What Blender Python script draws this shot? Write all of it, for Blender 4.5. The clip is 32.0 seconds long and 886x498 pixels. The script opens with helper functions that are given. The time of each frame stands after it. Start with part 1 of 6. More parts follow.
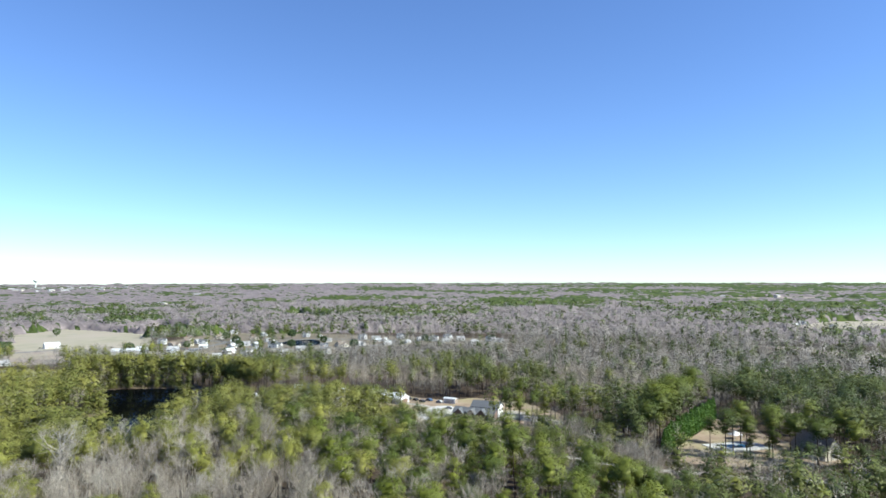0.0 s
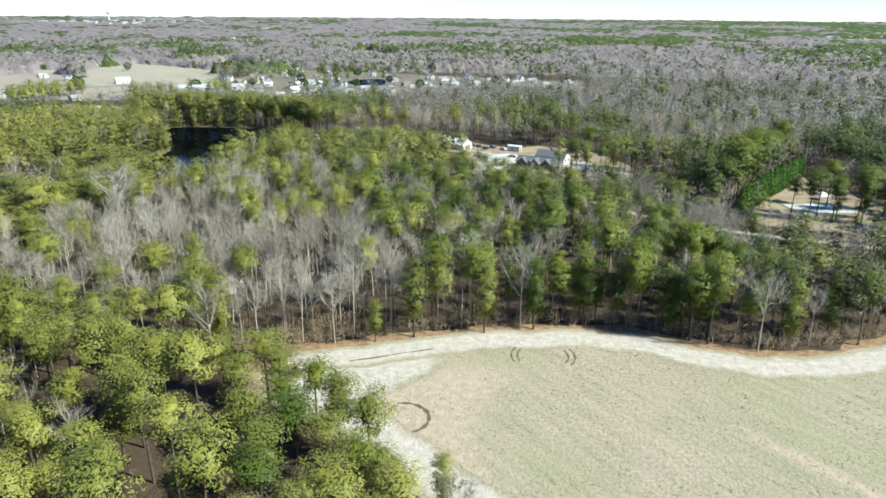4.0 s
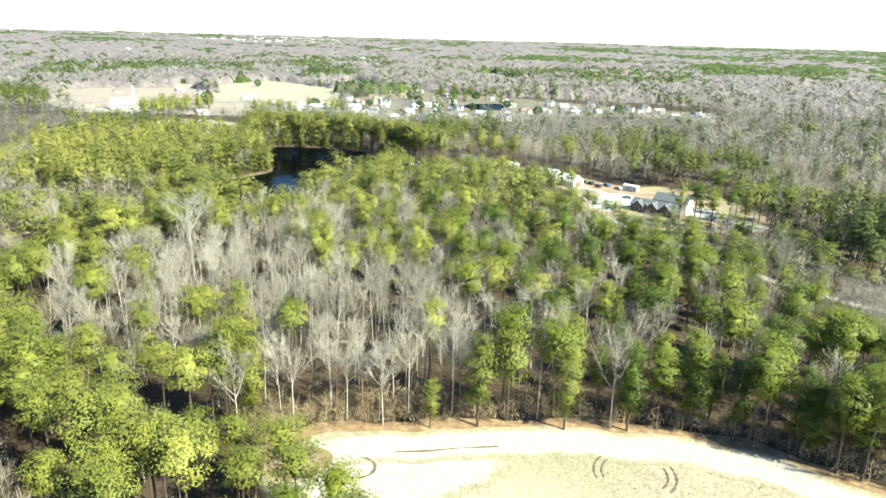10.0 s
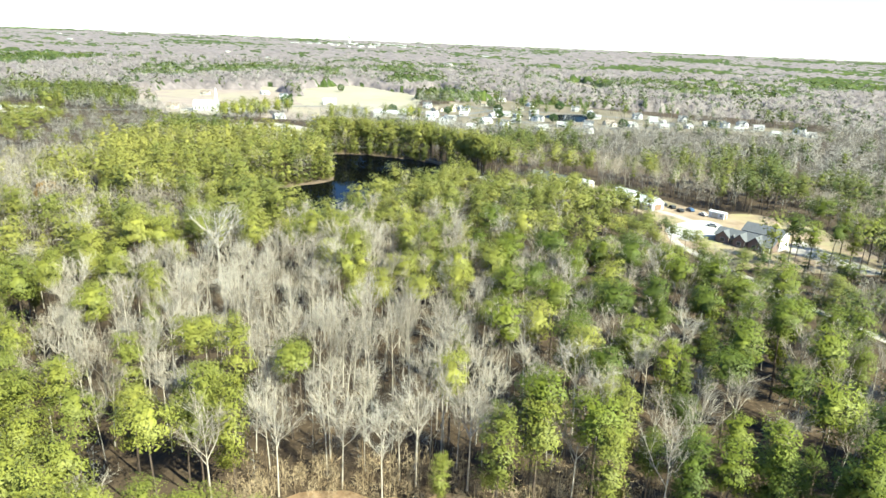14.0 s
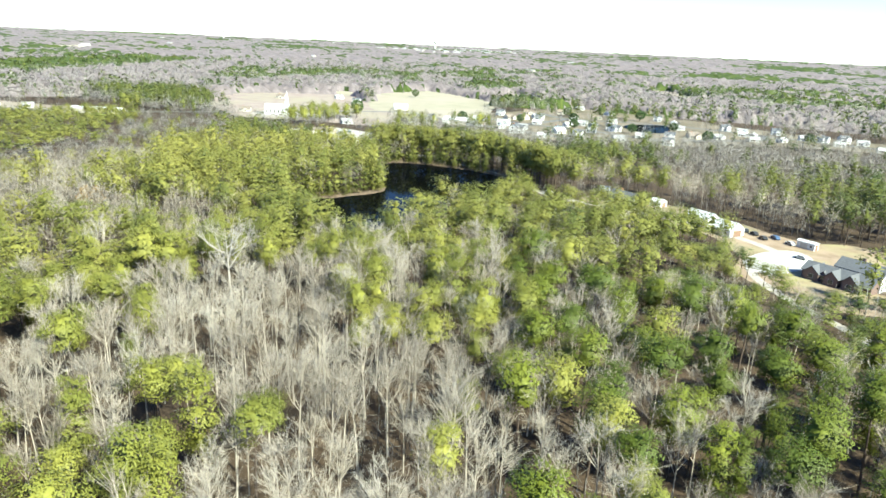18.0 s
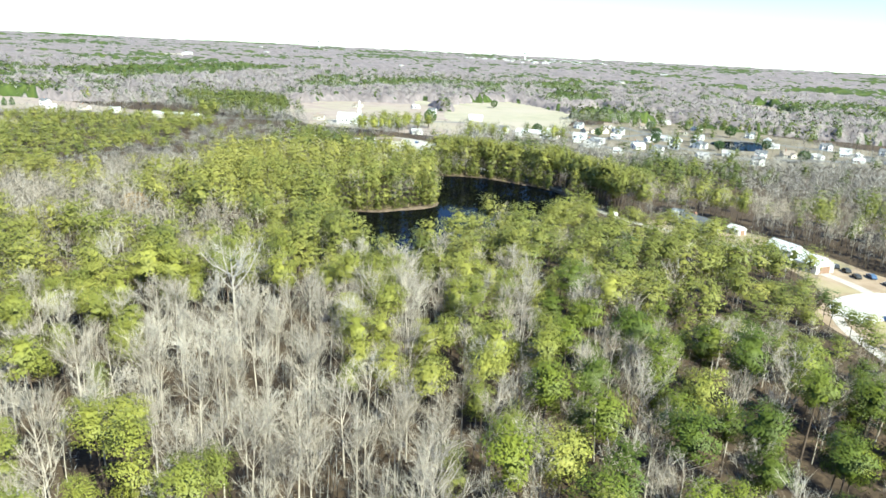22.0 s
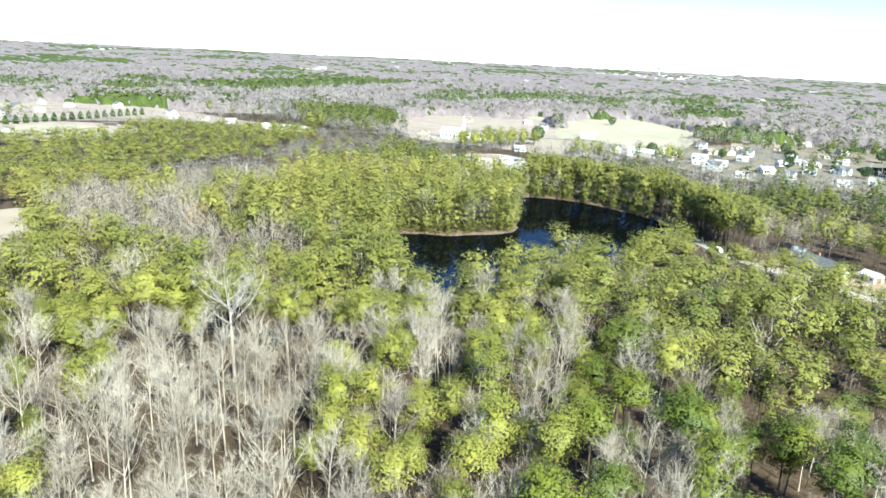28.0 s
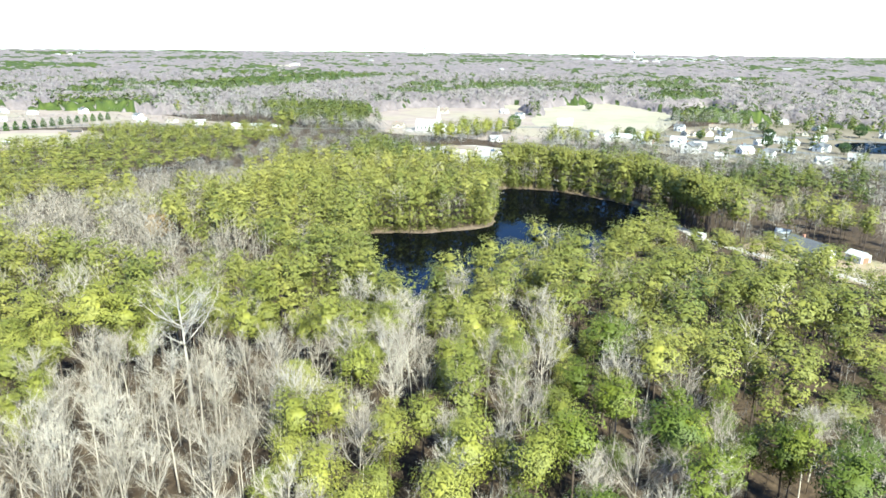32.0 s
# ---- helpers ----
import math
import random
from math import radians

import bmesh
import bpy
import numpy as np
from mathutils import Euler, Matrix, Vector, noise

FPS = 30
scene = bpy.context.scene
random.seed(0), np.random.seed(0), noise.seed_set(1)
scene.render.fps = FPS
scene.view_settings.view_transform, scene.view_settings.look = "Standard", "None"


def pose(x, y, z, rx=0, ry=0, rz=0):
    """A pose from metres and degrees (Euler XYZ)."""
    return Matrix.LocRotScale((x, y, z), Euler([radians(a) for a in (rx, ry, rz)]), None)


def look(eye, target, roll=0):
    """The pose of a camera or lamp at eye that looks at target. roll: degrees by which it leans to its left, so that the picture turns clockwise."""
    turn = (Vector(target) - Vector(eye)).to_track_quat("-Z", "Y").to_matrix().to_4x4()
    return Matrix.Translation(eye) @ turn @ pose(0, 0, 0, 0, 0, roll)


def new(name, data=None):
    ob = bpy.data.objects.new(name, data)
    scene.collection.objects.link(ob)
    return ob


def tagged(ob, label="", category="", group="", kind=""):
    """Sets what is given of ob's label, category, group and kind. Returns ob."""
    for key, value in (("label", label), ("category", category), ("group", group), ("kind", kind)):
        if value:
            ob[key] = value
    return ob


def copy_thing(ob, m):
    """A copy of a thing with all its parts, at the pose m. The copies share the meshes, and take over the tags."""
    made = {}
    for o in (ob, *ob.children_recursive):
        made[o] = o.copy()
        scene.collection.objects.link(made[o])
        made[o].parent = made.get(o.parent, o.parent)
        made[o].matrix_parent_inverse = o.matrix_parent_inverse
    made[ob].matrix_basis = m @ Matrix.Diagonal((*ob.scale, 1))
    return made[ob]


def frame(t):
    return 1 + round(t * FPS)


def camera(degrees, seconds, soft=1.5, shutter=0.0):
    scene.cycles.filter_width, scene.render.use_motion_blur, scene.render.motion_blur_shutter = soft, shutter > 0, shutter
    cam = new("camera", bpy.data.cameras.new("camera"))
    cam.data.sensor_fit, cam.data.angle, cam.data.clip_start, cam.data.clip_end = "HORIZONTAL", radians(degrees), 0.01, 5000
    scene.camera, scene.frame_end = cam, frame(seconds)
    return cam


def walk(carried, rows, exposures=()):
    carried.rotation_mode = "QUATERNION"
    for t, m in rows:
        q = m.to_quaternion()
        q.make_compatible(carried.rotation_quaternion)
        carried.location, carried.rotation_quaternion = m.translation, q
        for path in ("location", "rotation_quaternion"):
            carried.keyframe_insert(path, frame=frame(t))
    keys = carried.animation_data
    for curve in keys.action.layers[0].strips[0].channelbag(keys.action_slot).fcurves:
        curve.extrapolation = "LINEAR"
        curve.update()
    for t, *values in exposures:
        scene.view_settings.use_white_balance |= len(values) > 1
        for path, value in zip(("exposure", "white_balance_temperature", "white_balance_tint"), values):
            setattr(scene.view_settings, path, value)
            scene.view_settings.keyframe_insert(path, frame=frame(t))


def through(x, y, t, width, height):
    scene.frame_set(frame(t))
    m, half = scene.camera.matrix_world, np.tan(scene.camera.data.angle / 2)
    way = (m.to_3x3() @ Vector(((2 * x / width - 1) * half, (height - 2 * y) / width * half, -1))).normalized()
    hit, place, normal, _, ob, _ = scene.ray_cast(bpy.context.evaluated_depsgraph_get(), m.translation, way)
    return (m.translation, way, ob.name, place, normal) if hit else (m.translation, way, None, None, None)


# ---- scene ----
FOV = 66.063
# seconds, x, y, z, heading to the left of north, pitch, roll
PATH = [
    (0, 0.00, 0.00, 69.99, -0.000, 2.538, -0.087),
    (0.5, 0.47, 3.20, 69.82, 0.579, 2.356, -0.015),
    (1, 0.95, 6.34, 69.67, 1.137, -1.524, 0.164),
    (1.5, 1.45, 9.31, 69.53, 1.711, -9.674, 0.272),
    (2, 1.96, 12.04, 69.45, 2.511, -17.225, 0.326),
    (2.5, 2.47, 14.50, 69.44, 3.334, -19.635, 0.377),
    (3, 2.98, 16.71, 69.49, 4.198, -19.439, 0.407),
    (3.5, 3.49, 18.74, 69.58, 5.117, -19.214, 0.413),
    (5.5, 5.04, 24.24, 70.84, 8.398, -18.538, 0.827),
    (6, 5.25, 26.36, 70.93, 9.228, -18.375, 1.035),
    (6.5, 5.43, 28.66, 70.98, 9.983, -18.235, 1.110),
    (7, 5.62, 31.14, 70.98, 10.816, -18.094, 1.244),
    (7.5, 5.82, 33.79, 70.93, 11.673, -17.947, 1.298),
    (8, 6.05, 36.59, 70.86, 12.602, -17.831, 1.397),
    (8.5, 6.31, 39.50, 70.78, 13.466, -17.691, 1.494),
    (9, 6.59, 42.51, 70.69, 14.412, -17.628, 1.594),
    (9.5, 6.90, 45.55, 70.62, 15.237, -17.489, 1.440),
    (10, 7.22, 48.62, 70.57, 16.109, -17.429, 1.498),
    (10.5, 7.56, 51.71, 70.54, 16.973, -17.391, 1.599),
    (11, 7.92, 54.81, 70.52, 17.869, -17.340, 1.750),
    (11.5, 8.27, 57.91, 70.51, 18.816, -17.299, 2.006),
    (12, 8.61, 61.00, 70.50, 19.693, -17.259, 2.126),
    (12.5, 8.91, 64.06, 70.48, 20.630, -17.229, 2.273),
    (13, 9.18, 67.11, 70.46, 21.521, -17.177, 2.177),
    (13.5, 9.40, 70.15, 70.44, 22.481, -17.118, 2.243),
    (14, 9.60, 73.20, 70.42, 23.381, -17.088, 2.296),
    (14.5, 9.79, 76.29, 70.41, 24.322, -17.092, 2.413),
    (16.5, 10.40, 89.73, 70.52, 27.758, -16.918, 2.381),
    (17, 10.60, 92.91, 70.50, 28.530, -16.909, 2.491),
    (17.5, 10.81, 96.05, 70.47, 29.476, -16.942, 2.560),
    (18, 11.03, 99.14, 70.44, 30.361, -16.935, 2.568),
    (18.5, 11.26, 102.20, 70.41, 31.251, -16.910, 2.573),
    (19, 11.50, 105.24, 70.38, 32.244, -16.770, 2.572),
    (19.5, 11.75, 108.26, 70.35, 33.038, -16.769, 2.769),
    (20, 12.00, 111.27, 70.33, 33.956, -16.720, 2.839),
    (20.5, 12.23, 114.27, 70.30, 34.881, -16.652, 2.867),
    (21, 12.44, 117.27, 70.28, 35.802, -16.591, 2.929),
    (21.5, 12.63, 120.26, 70.25, 36.789, -16.503, 2.957),
    (22, 12.78, 123.24, 70.23, 37.740, -16.450, 2.884),
    (22.5, 12.90, 126.24, 70.20, 38.667, -16.384, 2.927),
    (23, 12.98, 129.23, 70.16, 39.594, -16.240, 2.835),
    (23.5, 13.04, 132.25, 70.13, 40.548, -16.233, 2.935),
    (24, 13.06, 135.26, 70.08, 41.462, -16.157, 2.947),
    (24.5, 13.04, 138.28, 70.02, 42.376, -16.102, 2.937),
    (25, 12.98, 141.29, 69.96, 43.292, -16.018, 2.912),
    (25.5, 12.88, 144.27, 69.88, 44.242, -15.940, 2.895),
    (27.5, 11.35, 155.09, 69.36, 47.846, -15.822, 2.759),
    (28, 10.71, 156.94, 69.33, 48.515, -15.745, 2.822),
    (28.5, 10.03, 158.62, 69.33, 49.051, -15.719, 2.927),
    (29, 9.33, 160.13, 69.34, 49.580, -15.597, 2.947),
    (29.5, 8.63, 161.46, 69.33, 50.061, -15.469, 3.069),
    (30, 7.94, 162.62, 69.31, 50.463, -15.335, 3.024),
    (30.5, 7.29, 163.61, 69.26, 50.880, -15.202, 3.004),
    (31, 6.67, 164.48, 69.18, 51.251, -15.140, 2.947),
    (31.5, 6.08, 165.28, 69.08, 51.704, -15.504, 2.279),
    (32, 5.50, 166.05, 68.99, 47.126, -16.393, 0.612),
]


def cam_pose(x, y, z, heading, pitch, roll):
    h, p = radians(heading), radians(pitch)
    ahead = Vector((-math.sin(h) * math.cos(p), math.cos(h) * math.cos(p), math.sin(p)))
    return look((x, y, z), Vector((x, y, z)) + ahead, roll)


EXPOSURE = [(0, 1.15, 6250, 0), (1, 1.15, 6250, -1), (2.5, 1.17, 6250, -4), (6, 1.51, 6500, -8), (9, 1.9, 7000, -12), (13, 1.99, 7000, -11), (19, 1.85, 6600, -9), (23, 1.82, 6400, -8), (28, 1.9, 6300, -7), (32, 1.94, 6300, -7)]
cam = camera(FOV, 32.0, soft=1.6)
walk(cam, [(t, cam_pose(*row)) for t, *row in PATH], EXPOSURE)

# ---- light ----
SUN_ELEVATION, SUN_AZIMUTH = 40.0, 106.0  # degrees; azimuth clockwise from +y
world = bpy.data.worlds.new("world")
scene.world = world
world.use_nodes = True
wn = world.node_tree.nodes
sky = wn.new("ShaderNodeTexSky")
sky.sky_type = "NISHITA"
sky.sun_disc = False
sky.sun_elevation = radians(SUN_ELEVATION)
sky.sun_rotation = radians(SUN_AZIMUTH)
sky.air_density, sky.dust_density, sky.ozone_density = 0.9, 0.0, 5.0
wn["Background"].inputs["Strength"].default_value = 0.081
deep = wn.new("ShaderNodeHueSaturation")
deep.inputs["Saturation"].default_value, deep.inputs["Hue"].default_value = 1.0, 0.508
world.node_tree.links.new(sky.outputs[0], deep.inputs["Color"])
cool = wn.new("ShaderNodeMix")
cool.data_type, cool.blend_type = "RGBA", "MULTIPLY"
cool.inputs[0].default_value = 1.0
cool.inputs[7].default_value = (0.9, 0.98, 1.13, 1.0)  # a cold clear winter sky
world.node_tree.links.new(deep.outputs[0], cool.inputs[6])
world.node_tree.links.new(cool.outputs[2], wn["Background"].inputs["Color"])
sun = new("sun", bpy.data.lights.new("sun", "SUN"))
sun.data.energy, sun.data.angle, sun.data.color = 5.0, radians(0.53), (1.0, 0.95, 0.86)
sa, se = radians(SUN_AZIMUTH), radians(SUN_ELEVATION)
sun.matrix_world = look((math.sin(sa) * math.cos(se) * 300, math.cos(sa) * math.cos(se) * 300, math.sin(se) * 300), (0, 0, 0))


# ---- materials ----
def nodes_of(name):
    m = bpy.data.materials.new(name)
    m.use_nodes = True
    nt = m.node_tree
    return m, nt, nt.nodes["Principled BSDF"]


def noise_node(nt, scale, detail=4.0, coord="Object", stretch=None, rough=0.6):
    tc = nt.nodes.new("ShaderNodeTexCoord")
    n = nt.nodes.new("ShaderNodeTexNoise")
    n.inputs["Scale"].default_value, n.inputs["Detail"].default_value, n.inputs["Roughness"].default_value = scale, detail, rough
    out = tc.outputs[coord]
    if stretch:
        mp = nt.nodes.new("ShaderNodeMapping")
        mp.inputs["Scale"].default_value = stretch[:3]
        mp.inputs["Rotation"].default_value = (0, 0, radians(stretch[3]))
        nt.links.new(out, mp.inputs[0])
        out = mp.outputs[0]
    nt.links.new(out, n.inputs["Vector"])
    return n.outputs["Fac"]


def ramp(nt, fac, stops):
    r = nt.nodes.new("ShaderNodeValToRGB")
    el = r.color_ramp.elements
    while len(el) < len(stops):
        el.new(0.5)
    for e, (p, c) in zip(el, stops):
        e.position, e.color = p, (*c, 1)
    nt.links.new(fac, r.inputs[0])
    return r.outputs[0]


def mix(nt, fac, a, b, mode="MIX"):
    m = nt.nodes.new("ShaderNodeMix")
    m.data_type, m.blend_type = "RGBA", mode
    for sock, val in ((m.inputs[0], fac), (m.inputs[6], a), (m.inputs[7], b)):
        if isinstance(val, (int, float)):
            sock.default_value = val
        elif isinstance(val, tuple):
            sock.default_value = (*val, 1)
        else:
            nt.links.new(val, sock)
    return m.outputs[2]


def surface(name, stops, scale, rough=0.85, big=None, bump=0.0, bump_scale=None, metal=0.0, stretch=None, spec=0.3, coord="Object"):
    """A material with grain (stops over noise), a broad second colour (big: colour, scale, low, high) and relief."""
    m, nt, b = nodes_of(name)
    fac = noise_node(nt, scale, 5.0, coord, stretch)
    col = ramp(nt, fac, stops)
    if big:
        f2 = noise_node(nt, big[1], 3.0, coord)
        f3 = ramp(nt, f2, [(big[2], (0, 0, 0)), (big[3], (1, 1, 1))])
        col = mix(nt, f3, col, big[0])
    nt.links.new(col, b.inputs["Base Color"])
    b.inputs["Roughness"].default_value, b.inputs["Metallic"].default_value = rough, metal
    b.inputs["Specular IOR Level"].default_value = spec
    if bump:
        bp = nt.nodes.new("ShaderNodeBump")
        bp.inputs["Strength"].default_value, bp.inputs["Distance"].default_value = bump, 0.2
        nt.links.new(noise_node(nt, bump_scale or scale, 4.0, coord), bp.inputs["Height"])
        nt.links.new(bp.outputs[0], b.inputs["Normal"])
    return m


def foliage(name, dark, mid, light, own, through=0.26):
    """Leaves or needles: colour by tree (own: by object, else by the tint attribute) and by leaf."""
    m, nt, b = nodes_of(name)
    if own:
        tint = nt.nodes.new("ShaderNodeObjectInfo").outputs["Random"]
    else:
        at = nt.nodes.new("ShaderNodeAttribute")
        at.attribute_name = "tint"
        tint = at.outputs["Fac"]
    geo = nt.nodes.new("ShaderNodeNewGeometry")
    leaf = geo.outputs["Random Per Island"]
    col = ramp(nt, tint, [(0.0, dark), (0.5, mid), (1.0, light)])
    shade = ramp(nt, leaf, [(0.0, (0.86, 0.88, 0.88)), (0.6, (1, 1, 1)), (1.0, (1.1, 1.07, 1.0))])
    col = mix(nt, 1.0, col, shade, "MULTIPLY")
    nt.links.new(col, b.inputs["Base Color"])
    b.inputs["Roughness"].default_value, b.inputs["Specular IOR Level"].default_value = 0.6, 0.25
    if through:
        bp = nt.nodes.new("ShaderNodeBump")
        bp.inputs["Strength"].default_value, bp.inputs["Distance"].default_value = 0.2, 0.3
        nt.links.new(noise_node(nt, 1.7, 3.0), bp.inputs["Height"])
        nt.links.new(bp.outputs[0], b.inputs["Normal"])
    if through:
        tr = nt.nodes.new("ShaderNodeBsdfTranslucent")
        nt.links.new(col, tr.inputs["Color"])
        ms = nt.nodes.new("ShaderNodeMixShader")
        ms.inputs[0].default_value = through
        nt.links.new(b.outputs[0], ms.inputs[1])
        nt.links.new(tr.outputs[0], ms.inputs[2])
        nt.links.new(ms.outputs[0], nt.nodes["Material Output"].inputs[0])
    return m


PINE = ((0.054, 0.074, 0.02), (0.141, 0.149, 0.034), (0.224, 0.213, 0.054))
# olive west, green east: partly own hue, partly front light and side shade painted in
PINE_OLIVE_LIT = ((0.11, 0.122, 0.025), (0.158, 0.165, 0.033), (0.203, 0.203, 0.045))
PINE_GREEN_SHADED = ((0.054, 0.076, 0.011), (0.09, 0.111, 0.015), (0.132, 0.15, 0.02))
BARK = ((0.162, 0.14, 0.115), (0.26, 0.231, 0.195), (0.363, 0.33, 0.284))
# twig grey with distance haze put into the colour, so cooler than BARK
HAZE_GREY_BARK = ((0.147, 0.138, 0.129), (0.238, 0.226, 0.213), (0.338, 0.323, 0.306))
M_needles = foliage("olive_pine_needles", *PINE_OLIVE_LIT, True, 0.08)
M_needles_green_shaded = foliage("shaded_green_pine_needles", *PINE_GREEN_SHADED, True, 0.08)
M_needles_many = foliage("pine_needles_many", *PINE, False, 0.16)
M_twigs = foliage("bare_twigs", *BARK, True, 0.0)
M_twigs_many = foliage("bare_twigs_many", *BARK, False, 0.0)
M_twigs_haze_grey = foliage("haze_grey_twigs_many", *HAZE_GREY_BARK, False, 0.0)
M_canopy, nt_c, b_c = nodes_of("far_canopy")
at_c = nt_c.nodes.new("ShaderNodeAttribute")
at_c.attribute_name = "tint"
col_c = ramp(nt_c, at_c.outputs["Fac"], [(0.0, (0.12, 0.103, 0.106)), (0.3, (0.158, 0.135, 0.138)), (0.45, (0.196, 0.168, 0.169)), (0.55, (0.033, 0.0495, 0.0165)), (0.8, (0.0561, 0.0759, 0.0198)), (1.0, (0.0858, 0.106, 0.0264))])
grain_c = ramp(nt_c, noise_node(nt_c, 0.12, 6.0, rough=0.75), [(0.3, (0.75, 0.75, 0.75)), (0.7, (1.18, 1.18, 1.18))])
nt_c.links.new(mix(nt_c, 1.0, col_c, grain_c, "MULTIPLY"), b_c.inputs["Base Color"])
b_c.inputs["Roughness"].default_value, b_c.inputs["Specular IOR Level"].default_value = 0.9, 0.1
M_cypress = foliage("cypress_leaves", (0.045, 0.10, 0.018), (0.07, 0.14, 0.024), (0.10, 0.18, 0.034), True)
M_darkleaf = foliage("evergreen_leaves", (0.045, 0.075, 0.028), (0.06, 0.10, 0.035), (0.09, 0.13, 0.045), True)
M_rust = foliage("rust_leaves", (0.198, 0.106, 0.033), (0.264, 0.158, 0.0462), (0.297, 0.185, 0.0528), True)
M_brush = foliage("brush_twigs", (0.06, 0.04, 0.025), (0.205, 0.15, 0.092), (0.36, 0.285, 0.19), False, 0.0)
M_grass = foliage("dry_grass_blades", (0.198, 0.165, 0.0858), (0.304, 0.251, 0.145), (0.396, 0.343, 0.224), False, 0.2)
M_pine_bark = surface("pine_bark", [(0.3, (0.0396, 0.0284, 0.0224)), (0.7, (0.106, 0.0792, 0.0627))], 3.0, stretch=(1, 1, 0.25, 0), bump=0.4)
M_grey_bark = surface("grey_bark", [(0.3, (0.27, 0.235, 0.195)), (0.7, (0.46, 0.415, 0.36))], 2.0, stretch=(1, 1, 0.3, 0), bump=0.3)
M_pale_bark = surface("pale_bark", [(0.3, (0.238, 0.211, 0.188)), (0.7, (0.383, 0.356, 0.323))], 1.5, stretch=(1, 1, 0.3, 0), bump=0.3)
M_ground = surface("leaf_litter", [(0.3, (0.0185, 0.0122, 0.00739)), (0.5, (0.0449, 0.0296, 0.0174)), (0.72, (0.1, 0.0686, 0.0422))], 0.8, 0.95, ((0.0528, 0.037, 0.0238), 0.02, 0.45, 0.65), 0.6, 1.5)


def grass_field(name, bare=None):
    """Mown dry grass with long faint rows; where bare colours are given, worn to earth by the tint attribute (0 worn, 1 grass)."""
    m, nt, b = nodes_of(name)
    col = ramp(nt, noise_node(nt, 1.3, 6.0, rough=0.75), [(0.28, (0.176, 0.15, 0.107)), (0.5, (0.264, 0.227, 0.168)), (0.72, (0.356, 0.312, 0.25))])
    col = mix(nt, ramp(nt, noise_node(nt, 0.025, 4.0), [(0.42, (0, 0, 0)), (0.62, (1, 1, 1))]), col, mix(nt, 0.4, col, (0.19, 0.2, 0.109)))
    mp = nt.nodes.new("ShaderNodeMapping")
    mp.vector_type = "TEXTURE"
    mp.inputs["Scale"].default_value, mp.inputs["Rotation"].default_value = (1, 9, 1), (0, 0, radians(ROWS))
    n = nt.nodes.new("ShaderNodeTexNoise")
    n.inputs["Scale"].default_value, n.inputs["Detail"].default_value = 0.55, 4.0
    nt.links.new(nt.nodes.new("ShaderNodeTexCoord").outputs["Object"], mp.inputs[0])
    nt.links.new(mp.outputs[0], n.inputs["Vector"])
    col = mix(nt, 1.0, col, ramp(nt, n.outputs["Fac"], [(0.3, (0.89, 0.9, 0.88)), (0.7, (1.1, 1.09, 1.09))]), "MULTIPLY")
    if bare:
        at = nt.nodes.new("ShaderNodeAttribute")
        at.attribute_name = "tint"
        e = nt.nodes.new("ShaderNodeMath")
        e.operation = "ADD"
        nt.links.new(at.outputs["Fac"], e.inputs[0])
        nt.links.new(ramp(nt, noise_node(nt, 0.35, 6.0, rough=0.7), [(0.25, (0, 0, 0)), (0.75, (0.7, 0.7, 0.7))]), e.inputs[1])
        earth = ramp(nt, noise_node(nt, 0.6, 5.0), [(0.3, bare[0]), (0.65, bare[1])])
        col = mix(nt, ramp(nt, e.outputs[0], [(0.45, (0, 0, 0)), (0.99, (1, 1, 1))]), earth, col)
    nt.links.new(col, b.inputs["Base Color"])
    b.inputs["Roughness"].default_value, b.inputs["Specular IOR Level"].default_value = 0.95, 0.2
    bp = nt.nodes.new("ShaderNodeBump")
    bp.inputs["Strength"].default_value, bp.inputs["Distance"].default_value = 0.8, 0.25
    nt.links.new(noise_node(nt, 1.6, 5.0), bp.inputs["Height"])
    nt.links.new(bp.outputs[0], b.inputs["Normal"])
    return m


ROWS = 40.0  # heading of the mown rows
M_field = grass_field("dry_grass")
M_worn = grass_field("worn_sandy_grass", ((0.284, 0.251, 0.215), (0.403, 0.37, 0.33)))
M_tan = grass_field("thin_tan_grass", ((0.257, 0.208, 0.152), (0.343, 0.287, 0.221)))
M_verge = surface("orange_verge", [(0.3, (0.125, 0.076, 0.042)), (0.55, (0.22, 0.145, 0.085)), (0.75, (0.31, 0.222, 0.142))], 0.6, 0.95, None, 0.6, 1.5)
M_rut = surface("wheel_rut_earth", [(0.3, (0.0594, 0.0462, 0.0297)), (0.7, (0.145, 0.119, 0.0792))], 0.9, 0.95, None, 0.4, 2.0)
M_damp = surface("damp_sand", [(0.3, (0.14, 0.1, 0.055)), (0.7, (0.22, 0.165, 0.1))], 0.5, 0.8, ((0.3, 0.25, 0.18), 0.25, 0.5, 0.7), 0.3, 2.0)
M_bank = surface("reed_bank", [(0.3, (0.06, 0.042, 0.029)), (0.6, (0.125, 0.093, 0.066)), (0.8, (0.2, 0.16, 0.12))], 0.7, 0.95, None, 0.6, 1.2)
M_concrete = surface("pale_concrete", [(0.3, (0.343, 0.337, 0.323)), (0.7, (0.436, 0.429, 0.409))], 0.25, 0.85, None, 0.1)
M_gravel = surface("gravel_lane", [(0.3, (0.238, 0.218, 0.198)), (0.7, (0.363, 0.337, 0.304))], 0.6, 0.95, None, 0.3)
M_asphalt = surface("worn_asphalt", [(0.3, (0.0858, 0.0858, 0.0858)), (0.7, (0.145, 0.145, 0.145))], 0.3, 0.9)
M_yard = surface("bare_yard", [(0.3, (0.17, 0.122, 0.083)), (0.6, (0.255, 0.195, 0.142))], 0.15, 0.95, ((0.238, 0.211, 0.119), 0.05, 0.45, 0.65), 0.3, 1.0)
